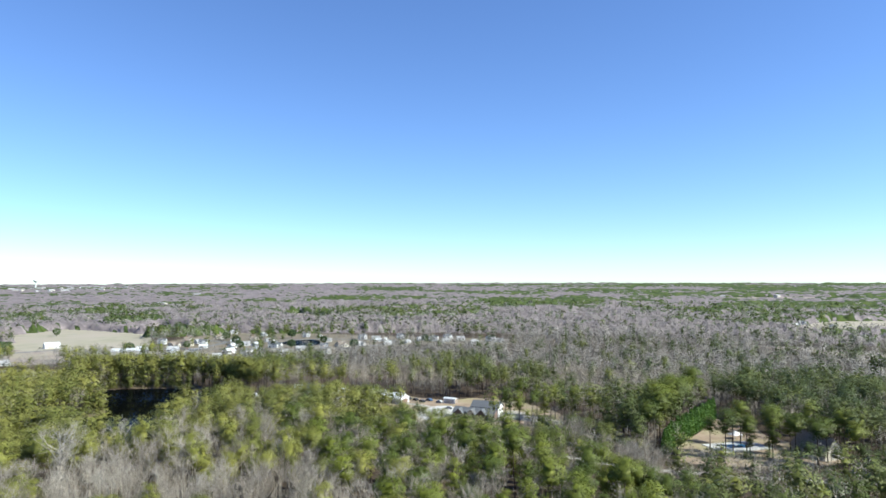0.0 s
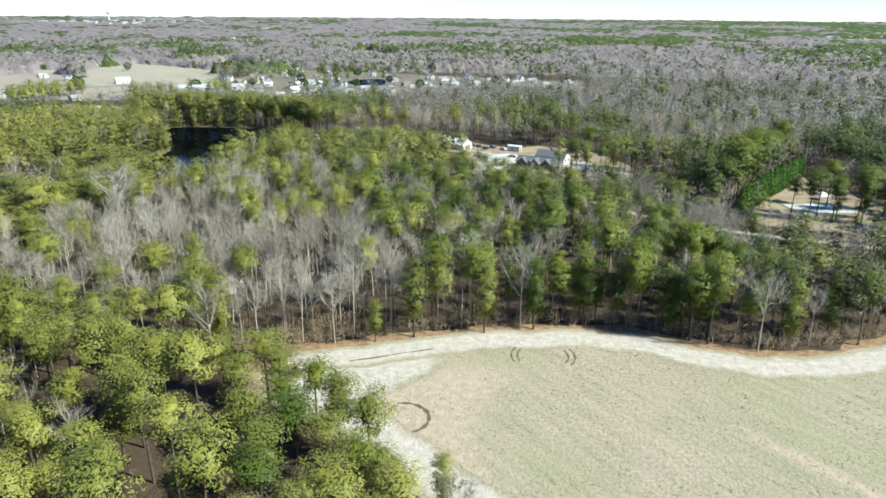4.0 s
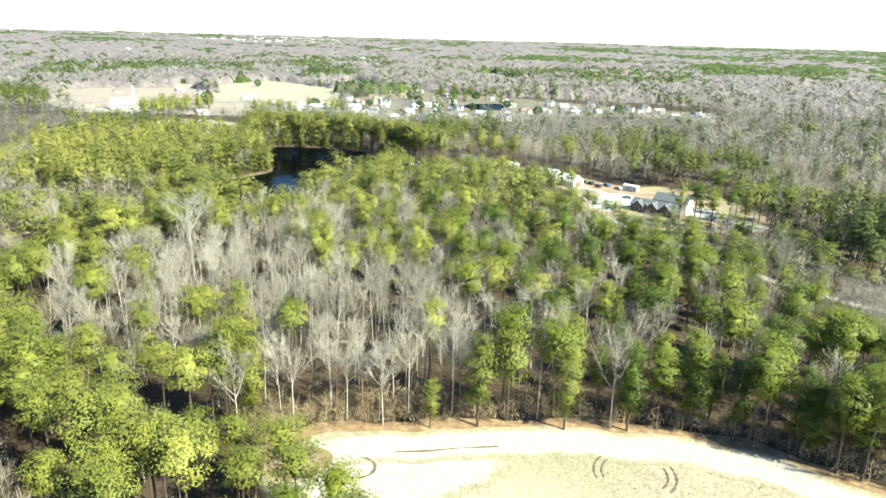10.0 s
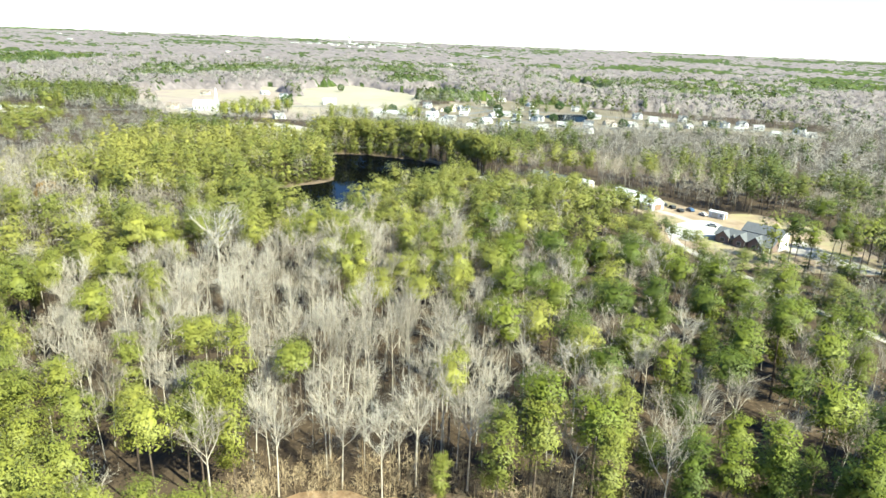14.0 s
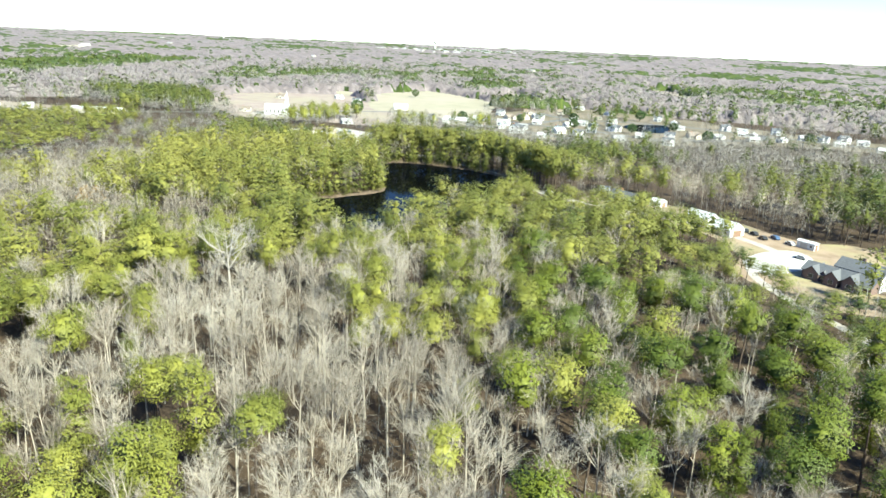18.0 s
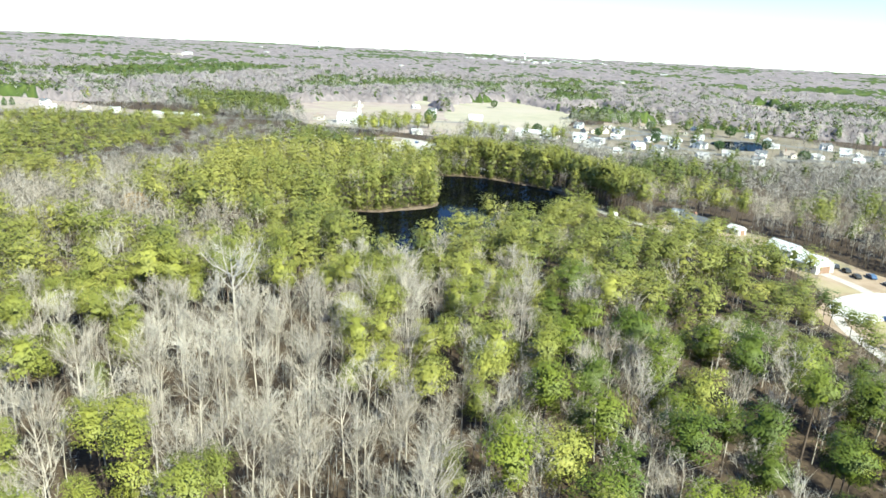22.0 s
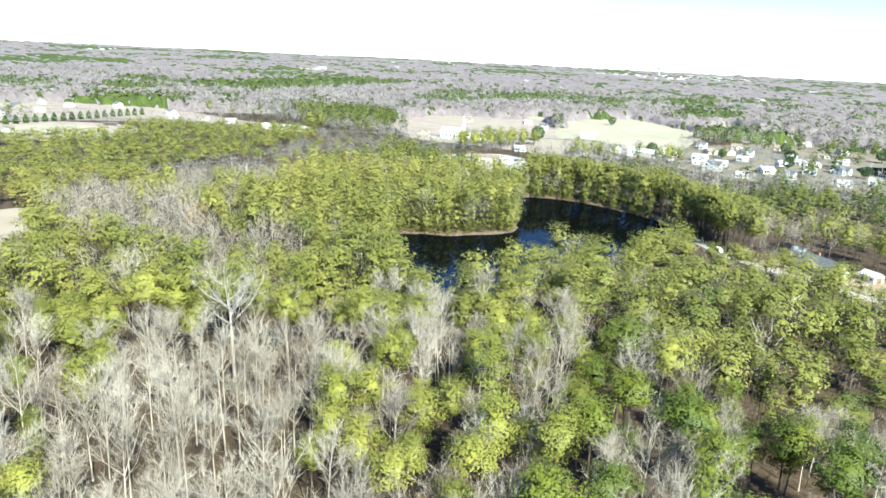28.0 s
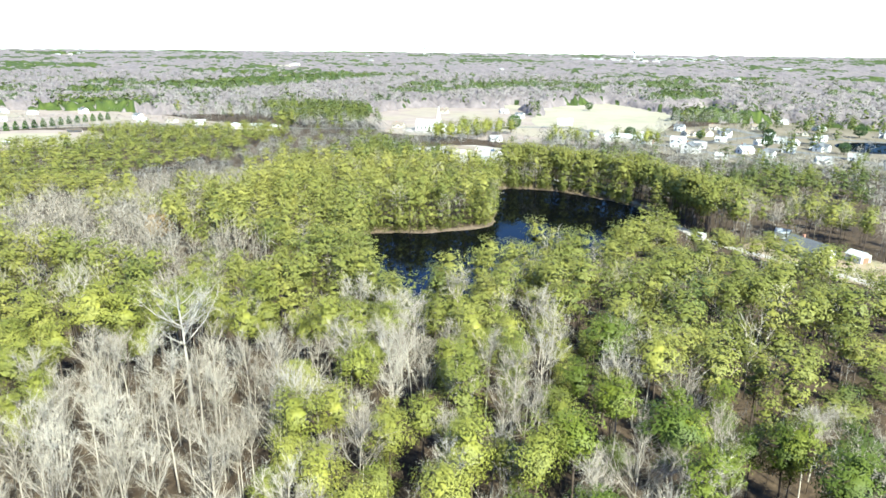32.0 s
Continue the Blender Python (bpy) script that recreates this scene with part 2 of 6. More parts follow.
M_meadow = surface("pale_meadow", [(0.3, (0.208, 0.194, 0.137)), (0.7, (0.279, 0.253, 0.191))], 0.05, 0.95, ((0.274, 0.238, 0.191), 0.012, 0.4, 0.65), 0.3, 0.5)
M_soil = surface("tan_soil_field", [(0.3, (0.197, 0.154, 0.135)), (0.7, (0.268, 0.221, 0.198))], 0.06, 0.95, ((0.244, 0.221, 0.153), 0.015, 0.45, 0.7), 0.3, 0.5)
M_lawn = surface("winter_lawn", [(0.3, (0.112, 0.0926, 0.0648)), (0.7, (0.185, 0.155, 0.115))], 0.08, 0.95, ((0.106, 0.0926, 0.0589), 0.02, 0.45, 0.7), 0.3, 0.5)
M_white = surface("white_siding", [(0.3, (0.5, 0.5, 0.495)), (0.7, (0.58, 0.58, 0.575))], 0.6, 0.6)
M_cream = surface("cream_siding", [(0.3, (0.4, 0.37, 0.32)), (0.7, (0.47, 0.44, 0.38))], 0.6, 0.6)
M_brick = surface("dark_brick", [(0.3, (0.10, 0.075, 0.07)), (0.7, (0.19, 0.13, 0.115))], 2.5, 0.85, None, 0.3)
M_redbrick = surface("red_brick", [(0.3, (0.24, 0.12, 0.085)), (0.7, (0.36, 0.20, 0.15))], 2.5, 0.85, None, 0.3)
M_shingle = surface("grey_shingle", [(0.3, (0.065, 0.07, 0.08)), (0.7, (0.125, 0.13, 0.142))], 1.2, 0.8, None, 0.3, stretch=(1, 3, 3, 0))
M_shingle_brown = surface("brown_shingle", [(0.3, (0.12, 0.098, 0.082)), (0.7, (0.22, 0.185, 0.155))], 1.2, 0.8, None, 0.3, stretch=(1, 3, 3, 0))
M_shingle_pale = surface("pale_shingle", [(0.3, (0.24, 0.24, 0.245)), (0.7, (0.34, 0.34, 0.345))], 1.2, 0.8, None, 0.3, stretch=(1, 3, 3, 0))
M_metal = surface("white_metal_sheet", [(0.3, (0.42, 0.435, 0.45)), (0.7, (0.54, 0.55, 0.56))], 0.4, 0.4, None, 0.1, stretch=(4, 0.2, 1, 0))
M_glass = surface("dark_window_glass", [(0.3, (0.015, 0.02, 0.03)), (0.7, (0.03, 0.04, 0.05))], 0.5, 0.08, spec=0.6)
M_door = surface("door_paint", [(0.3, (0.16, 0.10, 0.07)), (0.7, (0.22, 0.14, 0.10))], 1.0, 0.5)
M_tyre = surface("black_rubber", [(0.3, (0.015, 0.015, 0.015)), (0.7, (0.03, 0.03, 0.03))], 3.0, 0.8)
M_wood = surface("weathered_wood", [(0.3, (0.22, 0.17, 0.12)), (0.7, (0.36, 0.29, 0.22))], 1.5, 0.85, None, 0.3, stretch=(1, 1, 0.2, 0))
M_poolwater = surface("pool_water", [(0.3, (0.02, 0.075, 0.13)), (0.7, (0.03, 0.1, 0.17))], 0.5, 0.05, spec=0.5)


def paint(name, c):
    return surface(name, [(0.3, tuple(v * 0.93 for v in c)), (0.7, c)], 0.8, 0.3, spec=0.5)


M_car_white, M_car_black = paint("white_car_paint", (0.72, 0.72, 0.72)), paint("black_car_paint", (0.025, 0.027, 0.03))
M_car_blue, M_car_silver = paint("blue_car_paint", (0.05, 0.09, 0.17)), paint("silver_car_paint", (0.38, 0.39, 0.40))
M_water, nt_w, b_w = nodes_of("dark_pond_water")
nt_w.links.new(ramp(nt_w, noise_node(nt_w, 0.05), [(0.35, (0.0008, 0.0012, 0.0018)), (0.7, (0.002, 0.0022, 0.002))]), b_w.inputs["Base Color"])
b_w.inputs["Roughness"].default_value, b_w.inputs["Specular IOR Level"].default_value = 0.6, 0.0
gloss_w = nt_w.nodes.new("ShaderNodeBsdfGlossy")
gloss_w.inputs["Color"].default_value, gloss_w.inputs["Roughness"].default_value = (0.066, 0.076, 0.092, 1), 0.03
bump_w = nt_w.nodes.new("ShaderNodeBump")
bump_w.inputs["Strength"].default_value, bump_w.inputs["Distance"].default_value = 0.04, 0.05
nt_w.links.new(noise_node(nt_w, 0.6, 3.0, "Object", (1, 0.5, 1, 40)), bump_w.inputs["Height"])
nt_w.links.new(bump_w.outputs[0], gloss_w.inputs["Normal"])
add_w = nt_w.nodes.new("ShaderNodeAddShader")
nt_w.links.new(b_w.outputs[0], add_w.inputs[0])
nt_w.links.new(gloss_w.outputs[0], add_w.inputs[1])
nt_w.links.new(add_w.outputs[0], nt_w.nodes["Material Output"].inputs[0])


# ---- mesh helpers ----
def tri_mesh(name, verts, tris, mat, tint=None, smooth=False, normals=None):
    verts, tris = np.asarray(verts, np.float32), np.asarray(tris, np.int32)
    me = bpy.data.meshes.new(name)
    me.vertices.add(len(verts))
    me.vertices.foreach_set("co", verts.ravel())
    me.loops.add(tris.size)
    me.loops.foreach_set("vertex_index", tris.ravel())
    me.polygons.add(len(tris))
    me.polygons.foreach_set("loop_start", np.arange(0, tris.size, 3, dtype=np.int32))
    me.polygons.foreach_set("loop_total", np.full(len(tris), 3, np.int32))
    if smooth:
        me.polygons.foreach_set("use_smooth", np.ones(len(tris), bool))
    if tint is not None:
        at = me.attributes.new("tint", "FLOAT", "POINT")
        at.data.foreach_set("value", np.asarray(tint, np.float32))
    if normals is not None:
        at = me.attributes.new("custom_normal", "FLOAT_VECTOR", "POINT")
        at.data.foreach_set("vector", np.asarray(normals, np.float32).ravel())
    me.update(calc_edges=True)
    me.materials.append(mat)
    return me


def crown_normals(v, t, share=0.72):
    """Soft shading of a crown: each leaf leans towards the round of the whole crown."""
    lo, hi = v.min(0), v.max(0)
    mid = (lo + hi) / 2 - (0, 0, 0.2 * (hi[2] - lo[2]))
    dome = (v - mid) / (hi - lo)
    dome /= np.linalg.norm(dome, axis=1)[:, None] + 1e-9
    face = np.cross(v[t[:, 1]] - v[t[:, 0]], v[t[:, 2]] - v[t[:, 0]])
    face /= np.linalg.norm(face, axis=1)[:, None] + 1e-9
    own = np.zeros(v.shape)
    for k in range(3):
        np.add.at(own, t[:, k], face)
    own /= np.linalg.norm(own, axis=1)[:, None] + 1e-9
    nrm = share * dome + (1 - share) * own
    return nrm / (np.linalg.norm(nrm, axis=1)[:, None] + 1e-9)


def part(name, data, material, parent, label=""):
    """Links a bmesh or a mesh as one object under a thing or a part."""
    if isinstance(data, bmesh.types.BMesh):
        me = bpy.data.meshes.new(name)
        data.normal_update()
        data.to_mesh(me)
        data.free()
        me.materials.append(material)
    else:
        me = data
    ob = new(name, me)
    ob.parent = parent
    return tagged(ob, label)


def thing(name, m, label, category, group="", kind=""):
    ob = new(name)
    ob.empty_display_size = 0.5
    ob.matrix_world = m
    return tagged(ob, label, category, group, kind)


def add_box(bm, x0, x1, y0, y1, z0, z1, bevel=0.0, m=None):
    vs = [bm.verts.new((x, y, z)) for x in (x0, x1) for y in (y0, y1) for z in (z0, z1)]
    fs = [(0, 1, 3, 2), (4, 6, 7, 5), (0, 4, 5, 1), (2, 3, 7, 6), (0, 2, 6, 4), (1, 5, 7, 3)]
    faces = [bm.faces.new([vs[i] for i in f]) for f in fs]
    if bevel:
        out = bmesh.ops.bevel(bm, geom=list({e for f in faces for e in f.edges}), offset=bevel, segments=1, affect="EDGES")
        vs = list({v for f in out["faces"] for v in f.verts} | {v for v in vs if v.is_valid})
    if m is not None:
        bmesh.ops.transform(bm, matrix=m, verts=vs)
    return bm


def box(x0, x1, y0, y1, z0, z1, bevel=0.0):
    return add_box(bmesh.new(), x0, x1, y0, y1, z0, z1, bevel)


def prism(profile, x0, x1):
    """Extrudes a closed (y, z) outline along x."""
    bm = bmesh.new()
    a = [bm.verts.new((x0, y, z)) for y, z in profile]
    b = [bm.verts.new((x1, y, z)) for y, z in profile]
    bm.faces.new(list(reversed(a)))
    bm.faces.new(b)
    for i in range(len(a)):
        j = (i + 1) % len(a)
        bm.faces.new((a[i], a[j], b[j], b[i]))
    bmesh.ops.recalc_face_normals(bm, faces=bm.faces[:])
    return bm


def tube(bm, pts, radii, sides=8, cap=True):
    rings = []
    for i, (p, r) in enumerate(zip(pts, radii)):
        p = Vector(p)
        d = (Vector(pts[min(i + 1, len(pts) - 1)]) - Vector(pts[max(i - 1, 0)])).normalized()
        u = d.orthogonal().normalized()
        w = d.cross(u)
        rings.append([bm.verts.new(p + r * (math.cos(a) * u + math.sin(a) * w)) for a in (2 * math.pi * k / sides for k in range(sides))])
    for a, b in zip(rings, rings[1:]):
        for k in range(sides):
            bm.faces.new((a[k], a[(k + 1) % sides], b[(k + 1) % sides], b[k]))
    if cap:
        bm.faces.new(list(reversed(rings[0])))
        bm.faces.new(rings[-1])
    return bm


# ---- plan ----
def inside(x, y, poly):
    """Whether points lie in a polygon; x and y are arrays."""
    x, y = np.asarray(x, float), np.asarray(y, float)
    res = np.zeros(x.shape, bool)
    for (x0, y0), (x1, y1) in zip(poly, poly[1:] + poly[:1]):
        if y0 != y1:
            res ^= ((y0 > y) != (y1 > y)) & (x < (x1 - x0) * (y - y0) / (y1 - y0) + x0)
    return res


def near_line(x, y, line, width):
    x, y = np.asarray(x, float), np.asarray(y, float)
    best = np.full(x.shape, 1e9)
    for (x0, y0), (x1, y1) in zip(line, line[1:]):
        dx, dy = x1 - x0, y1 - y0
        t = np.clip(((x - x0) * dx + (y - y0) * dy) / (dx * dx + dy * dy), 0, 1)
        best = np.minimum(best, np.hypot(x - x0 - t * dx, y - y0 - t * dy))
    return best < width


def rise(x, y):
    """Height of the ground: flat near by, rolling up gently towards the horizon."""
    d = np.hypot(np.asarray(x, float), np.asarray(y, float) - 80)
    return 34.0 * np.clip((d - 1300) / 3550, 0, 1) ** 1.5


FIELD = [(-49, 136), (-49, 147), (-38, 151), (-28, 155), (-18, 159), (-5, 164), (10, 167.5), (26, 169), (36, 167.5), (48, 162.5), (60, 160), (72, 162), (84, 167), (104, 177),
         (140, 190), (220, 200), (260, 60), (200, -160), (60, -160), (10, -40), (3, 60), (0, 98), (-9, 106), (-17, 115), (-27, 122), (-38, 128)]
POND = [(-200, 318), (-186, 337), (-178, 361), (-190, 378), (-213, 402), (-227, 420), (-210, 437), (-180, 441), (-158, 438), (-142, 427), (-129, 408), (-124, 385), (-120, 350),
        (-122, 318), (-120, 290), (-116, 274), (-128, 268), (-146, 277), (-163, 288), (-186, 303)]
YARD = [(-95, 424), (-72, 433), (-30, 418), (0, 398), (20, 405), (45, 390), (62, 352), (58, 332), (34, 322), (8, 320), (-14, 338), (-17, 362), (-32, 384), (-60, 399), (-92, 401)]
POOL_YARD = [(92, 264), (97, 285), (113, 309), (126, 327), (138, 345), (150, 338), (144, 305), (158, 280), (152, 262), (118, 256)]
CHURCH_FIELD = [(-600, 606), (-640, 700), (-625, 745), (-550, 802), (-470, 740), (-425, 690), (-364, 668), (-306, 684), (-288, 628), (-335, 566), (-392, 552), (-454, 527), (-520, 560)]
MEADOW = [(-432, 690), (-550, 866), (-535, 970), (-470, 940), (-385, 886), (-318, 742), (-306, 684), (-364, 668)]
LAWN_NORTH = [(-409, 912), (-438, 1047), (-380, 1010), (-336, 912), (-365, 895)]
SUBURB = [(-335, 690), (-318, 760), (-275, 900), (-170, 885), (-60, 838), (70, 805), (75, 738), (0, 738), (-60, 705), (-105, 640), (-150, 622), (-200, 600), (-245, 606), (-300, 630)]
BARN_LOT = [(-368, 478), (-352, 530), (-300, 524), (-268, 500), (-276, 470), (-330, 466)]
BALL_FIELD = [(-540, 222), (-562, 212), (-650, 252), (-652, 300), (-606, 342), (-538, 312)]
LEFT_LAWN = [(-870, 238), (-690, 238), (-655, 330), (-600, 415), (-556, 436), (-528, 458), (-540, 480), (-640, 448), (-780, 425), (-870, 340)]
DIRT = [(-310, 192), (-314, 208), (-290, 212), (-262, 204), (-246, 193), (-258, 181), (-286, 178)]
FAR_FIELDS = [[(-60, 1405), (-62, 1495), (45, 1500), (40, 1410)], [(-266, 992), (-300, 1010), (-437, 950), (-373, 890)], [(-264, 1215), (-199, 1120), (-205, 1250), (-300, 1430), (-340, 1400)],
              [(469, 876), (505, 1020), (640, 1120), (830, 1150), (790, 930), (570, 872)], [(318, 724), (376, 678), (420, 600), (372, 574), (352, 640)],
              [(-590, 800), (-600, 850), (-520, 838), (-500, 790)], [(-3400, 1030), (-3450, 1110), (-3900, 1230), (-3850, 1150)], [(-1560, 2870), (-1760, 3150), (-2100, 3500), (-2050, 3420), (-1800, 3100)],
              [(190, 1385), (200, 1440), (300, 1450), (290, 1390)], [(-1900, 1250), (-2000, 1500), (-2250, 1500), (-2100, 1250)], [(900, 2100), (950, 2350), (1350, 2300), (1250, 2080)]]
DAM_LANE = [(-290, 452), (-240, 466), (-190, 456), (-158, 443), (-138, 428), (-113, 411), (-95, 406), (-72, 404), (-45, 399), (-25, 390), (-9, 379), (-2, 368)]
GRAVEL_LANE = [(-12, 362), (-9, 340), (3, 321), (21, 302), (44, 276), (64, 260), (86, 250), (130, 238), (200, 225)]
TREELESS = [FIELD, POND, YARD, POOL_YARD, CHURCH_FIELD, MEADOW, LAWN_NORTH, BARN_LOT, BALL_FIELD, LEFT_LAWN, DIRT, SUBURB, *FAR_FIELDS]
# woods by kind: polygon and share of pines
WOODS = [
    ([(-420, 905), (-300, 900), (-170, 890), (-60, 842), (80, 810), (140, 860), (120, 1100), (-260, 1230), (-460, 1060)], 0.1),
    ([(40, 212), (40, 250), (84, 268), (118, 254), (150, 240), (130, 212), (90, 205)], 0.1),
    ([(-50, 144), (-52, 165), (-30, 185), (-8, 190), (-6, 164), (-18, 158), (-28, 154), (-38, 150)], 0.14),
    ([(18, 172), (18, 215), (45, 228), (78, 208), (98, 190), (60, 176)], 0.8),
    ([(-200, 175), (-190, 206), (-150, 203), (-133, 194), (-112, 187), (-101, 180), (-97, 166), (-120, 160), (-160, 160)], 0.8),
    ([(-90, 157), (-85, 171), (-69, 169), (-69, 154)], 0.85),
    ([(150, 250), (162, 290), (152, 345), (150, 370), (210, 430), (280, 400), (260, 290), (200, 230)], 0.85),
    ([(-157, 529), (-131, 545), (-105, 478), (-123, 446), (-150, 466)], 0.95),
    ([(-131, 545), (-110, 587), (-78, 482), (-60, 427), (-92, 430), (-105, 478)], 0.68),
    ([(-3, 479), (19, 507), (58, 470), (36, 405), (4, 402)], 0.72),
    ([(-62, 294), (-40, 350), (-20, 340), (-6, 300), (0, 262), (-28, 238), (-50, 262)], 0.82),
    ([(5, 186), (14, 222), (34, 232), (52, 205), (40, 186)], 0.7),
    ([(36, 405), (62, 382), (77, 391), (70, 440), (58, 470)], 0.5),
    ([(-50, 145), (-24, 163), (0, 172), (30, 173), (60, 166), (100, 180), (100, 192), (60, 182), (30, 188), (0, 186), (-22, 178)], 0.72),
    ([(-142, 168), (-145, 188), (-127, 200), (-113, 212), (-103, 224), (-85, 218), (-66, 208), (-40, 203), (-24, 186), (-20, 160), (-50, 146), (-62, 146), (-85, 142), (-110, 148)], 0.10),
    ([(-77, 196), (-62, 210), (-48, 206), (-52, 190)], 0.45),
    ([(-110, 70), (-110, 140), (-62, 146), (-48, 140), (-20, 118), (4, 100), (8, 60)], 0.85),
    ([(-305, 208), (-330, 245), (-250, 256), (-190, 246), (-175, 222), (-235, 205)], 0.06),
    ([(-360, 270), (-400, 335), (-340, 350), (-262, 305), (-270, 262)], 0.08),
    ([(-400, 350), (-490, 470), (-420, 490), (-330, 400), (-350, 360)], 0.15),
    ([(-190, 228), (-200, 262), (-165, 262), (-160, 232)], 0.25),
    ([(55, 340), (45, 475), (85, 675), (320, 760), (300, 560), (170, 400), (120, 370)], 0.09),
    ([(-40, 430), (-60, 505), (46, 600), (60, 480), (50, 395), (0, 402)], 0.28),
    ([(-160, 485), (-190, 590), (-109, 600), (-40, 540), (-60, 436), (-92, 430), (-110, 430)], 0.14),
    ([(-317, 690), (-170, 500), (-122, 440), (-190, 470), (-262, 530), (-300, 600)], 0.25),
    ([(-240, 470), (-200, 460), (-165, 450), (-118, 420), (-110, 432), (-150, 462), (-200, 482)], 0.95),
    ([(-480, 975), (-560, 1150), (-500, 1200), (-420, 1075)], 1.0),
    ([(-1187, 560), (-1480, 1180), (-1250, 1150), (-1000, 640)], 0.95),
    ([(-820, 800), (-860, 1240), (-790, 1220), (-760, 840)], 0.9),
    ([(-690, 300), (-700, 380), (-840, 480), (-900, 420), (-830, 300)], 0.9),
    ([(-300, 190), (-540, 225), (-600, 345), (-540, 440), (-400, 470), (-280, 430), (-230, 424), (-180, 362), (-195, 320), (-170, 300), (-130, 298), (-120, 240), (-145, 195)], 0.86),
    ([(-120, 298), (-120, 400), (-60, 398), (-20, 360), (0, 322), (40, 270), (34, 200), (-20, 190), (-60, 215), (-120, 240)], 0.76),
    ([(60, 270), (70, 320), (110, 360), (140, 352), (90, 283)], 0.85),
]


def pine_share(x, y):
    """Share of pines in the woods at given places."""
    x, y = np.asarray(x, float), np.asarray(y, float)
    d = np.hypot(x, y - 80)
    far = np.array([0.5 + 0.5 * noise.noise((a * 0.0022 + 5, b * 0.0022, 0)) + 0.35 * noise.noise((a * 0.008, b * 0.008, 3)) + 0.3 * noise.noise((a * 0.025, b * 0.025, 6)) for a, b in zip(x, y)])
    share = np.clip((far - 0.51 + 0.14 * np.clip(x / 1200, -0.5, 1)) * 6, 0.04, 0.95)
    share = np.where(d < 330, 0.55, share)
    for poly, value in reversed(WOODS):
        share = np.where(inside(x, y, poly), value, share)
    return share


# parts of the wood with lower trees: polygon and height factor
LOWER = [([(-70, 366), (-50, 343), (-38, 334), (-26, 330), (-15, 318), (-8, 322), (-14, 362), (-32, 386), (-60, 401), (-80, 403), (-92, 390)], 0.36), ([(-300, 150), (-560, 150), (-640, 345), (-540, 460), (-400, 480), (-330, 400), (-290, 300)], 0.55), ([(-420, 440), (-250, 425), (-240, 470), (-300, 560), (-440, 540)], 0.6),
         ([(-250, 470), (-110, 440), (-60, 440), (30, 520), (80, 740), (0, 738), (-105, 640), (-245, 606), (-300, 630)], 0.75),
         ([(-30, 258), (30, 250), (75, 262), (75, 320), (34, 322), (8, 318), (-14, 336), (-30, 345)], 0.52), ([(55, 215), (170, 215), (170, 262), (118, 258), (86, 272), (55, 262)], 0.48),
         ([(-100, 375), (-30, 340), (-20, 365), (-60, 396), (-92, 402)], 0.7), ([(70, 320), (60, 350), (120, 420), (330, 760), (40, 700), (30, 420)], 0.85),
         ([(-122, 335), (-92, 322), (-60, 340), (-66, 385), (-98, 406), (-128, 402)], 0.6), ([(-292, 160), (-215, 165), (-205, 192), (-246, 200), (-262, 178)], 0.45)]


def height_factor(x, y):
    f = np.ones(np.shape(x))
    for poly, value in LOWER:
        f = np.where(inside(x, y, poly), value, f)
    return f


def wooded(x, y):
    ok = np.ones(np.shape(x), bool)
    for poly in TREELESS:
        ok &= ~inside(x, y, poly)
    ok &= ~near_line(x, y, DAM_LANE, 4.0) & ~near_line(x, y, [(-132, 417), (-118, 407), (-102, 399)], 9.0) & ~near_line(x, y, GRAVEL_LANE, 2.0) & ~near_line(x, y, [(88, 275), (135, 344)], 3.5)
    return ok


def smooth_outline(pts, steps=6, wobble=0.0, seed=1, closed=True):
    """A rounded outline through the points, with an uneven edge."""
    n, out = len(pts), []
    for i in range(n if closed else n - 1):
        p = [Vector((*(pts[k % n] if closed else pts[min(max(k, 0), n - 1)]), 0)) for k in (i - 1, i, i + 1, i + 2)]
        for s in range(steps):
            t = s / steps
            q = 0.5 * (2 * p[1] + (p[2] - p[0]) * t + (2 * p[0] - 5 * p[1] + 4 * p[2] - p[3]) * t * t + (3 * p[1] - 3 * p[2] + p[3] - p[0]) * t**3)
            w = wobble * Vector((noise.noise((q.x * 0.2, q.y * 0.2, seed)), noise.noise((q.x * 0.2, q.y * 0.2, seed + 9)), 0))
            out.append(q + w)
    if not closed:
        out.append(Vector((*pts[-1], 0)))
    return out


def face_up(bm):
    for f in bm.faces:
        f.normal_update()
        if f.normal.z < 0:
            f.normal_flip()


def patch(name, pts, z, mat, label, steps=5, wobble=1.0, category="ground"):
    bm = bmesh.new()
    out = smooth_outline(pts, steps, wobble, z * 50)
    f = bm.faces.new([bm.verts.new((p.x, p.y, z + float(rise(p.x, p.y)))) for p in out])
    f.normal_update()
    if f.normal.z < 0:
        f.normal_flip()
    bmesh.ops.triangulate(bm, faces=[f])
    face_up(bm)
    return tagged(part(name, bm, mat, None), label, category, "", "structure")


def lane(name, line, width, z, mat, label, wobble=0.4, category="road"):
    pts = smooth_outline(line, 6, 0, 1, False)
    bm = bmesh.new()
    prev = None
    for i, p in enumerate(pts):
        d = (pts[min(i + 1, len(pts) - 1)] - pts[max(i - 1, 0)]).normalized()
        s = Vector((-d.y, d.x, 0))
        a, b = (width / 2 + wobble * noise.noise((p.x * 0.15, p.y * 0.15, k)) for k in (1, 7))
        h = z + float(rise(p.x, p.y))
        row = [bm.verts.new((*(p + s * a).xy, h)), bm.verts.new((*(p - s * b).xy, h))]
        if prev:
            bm.faces.new((prev[0], prev[1], row[1], row[0]))
        prev = row
    face_up(bm)
    return tagged(part(name, bm, mat, None), label, category, "", "structure")


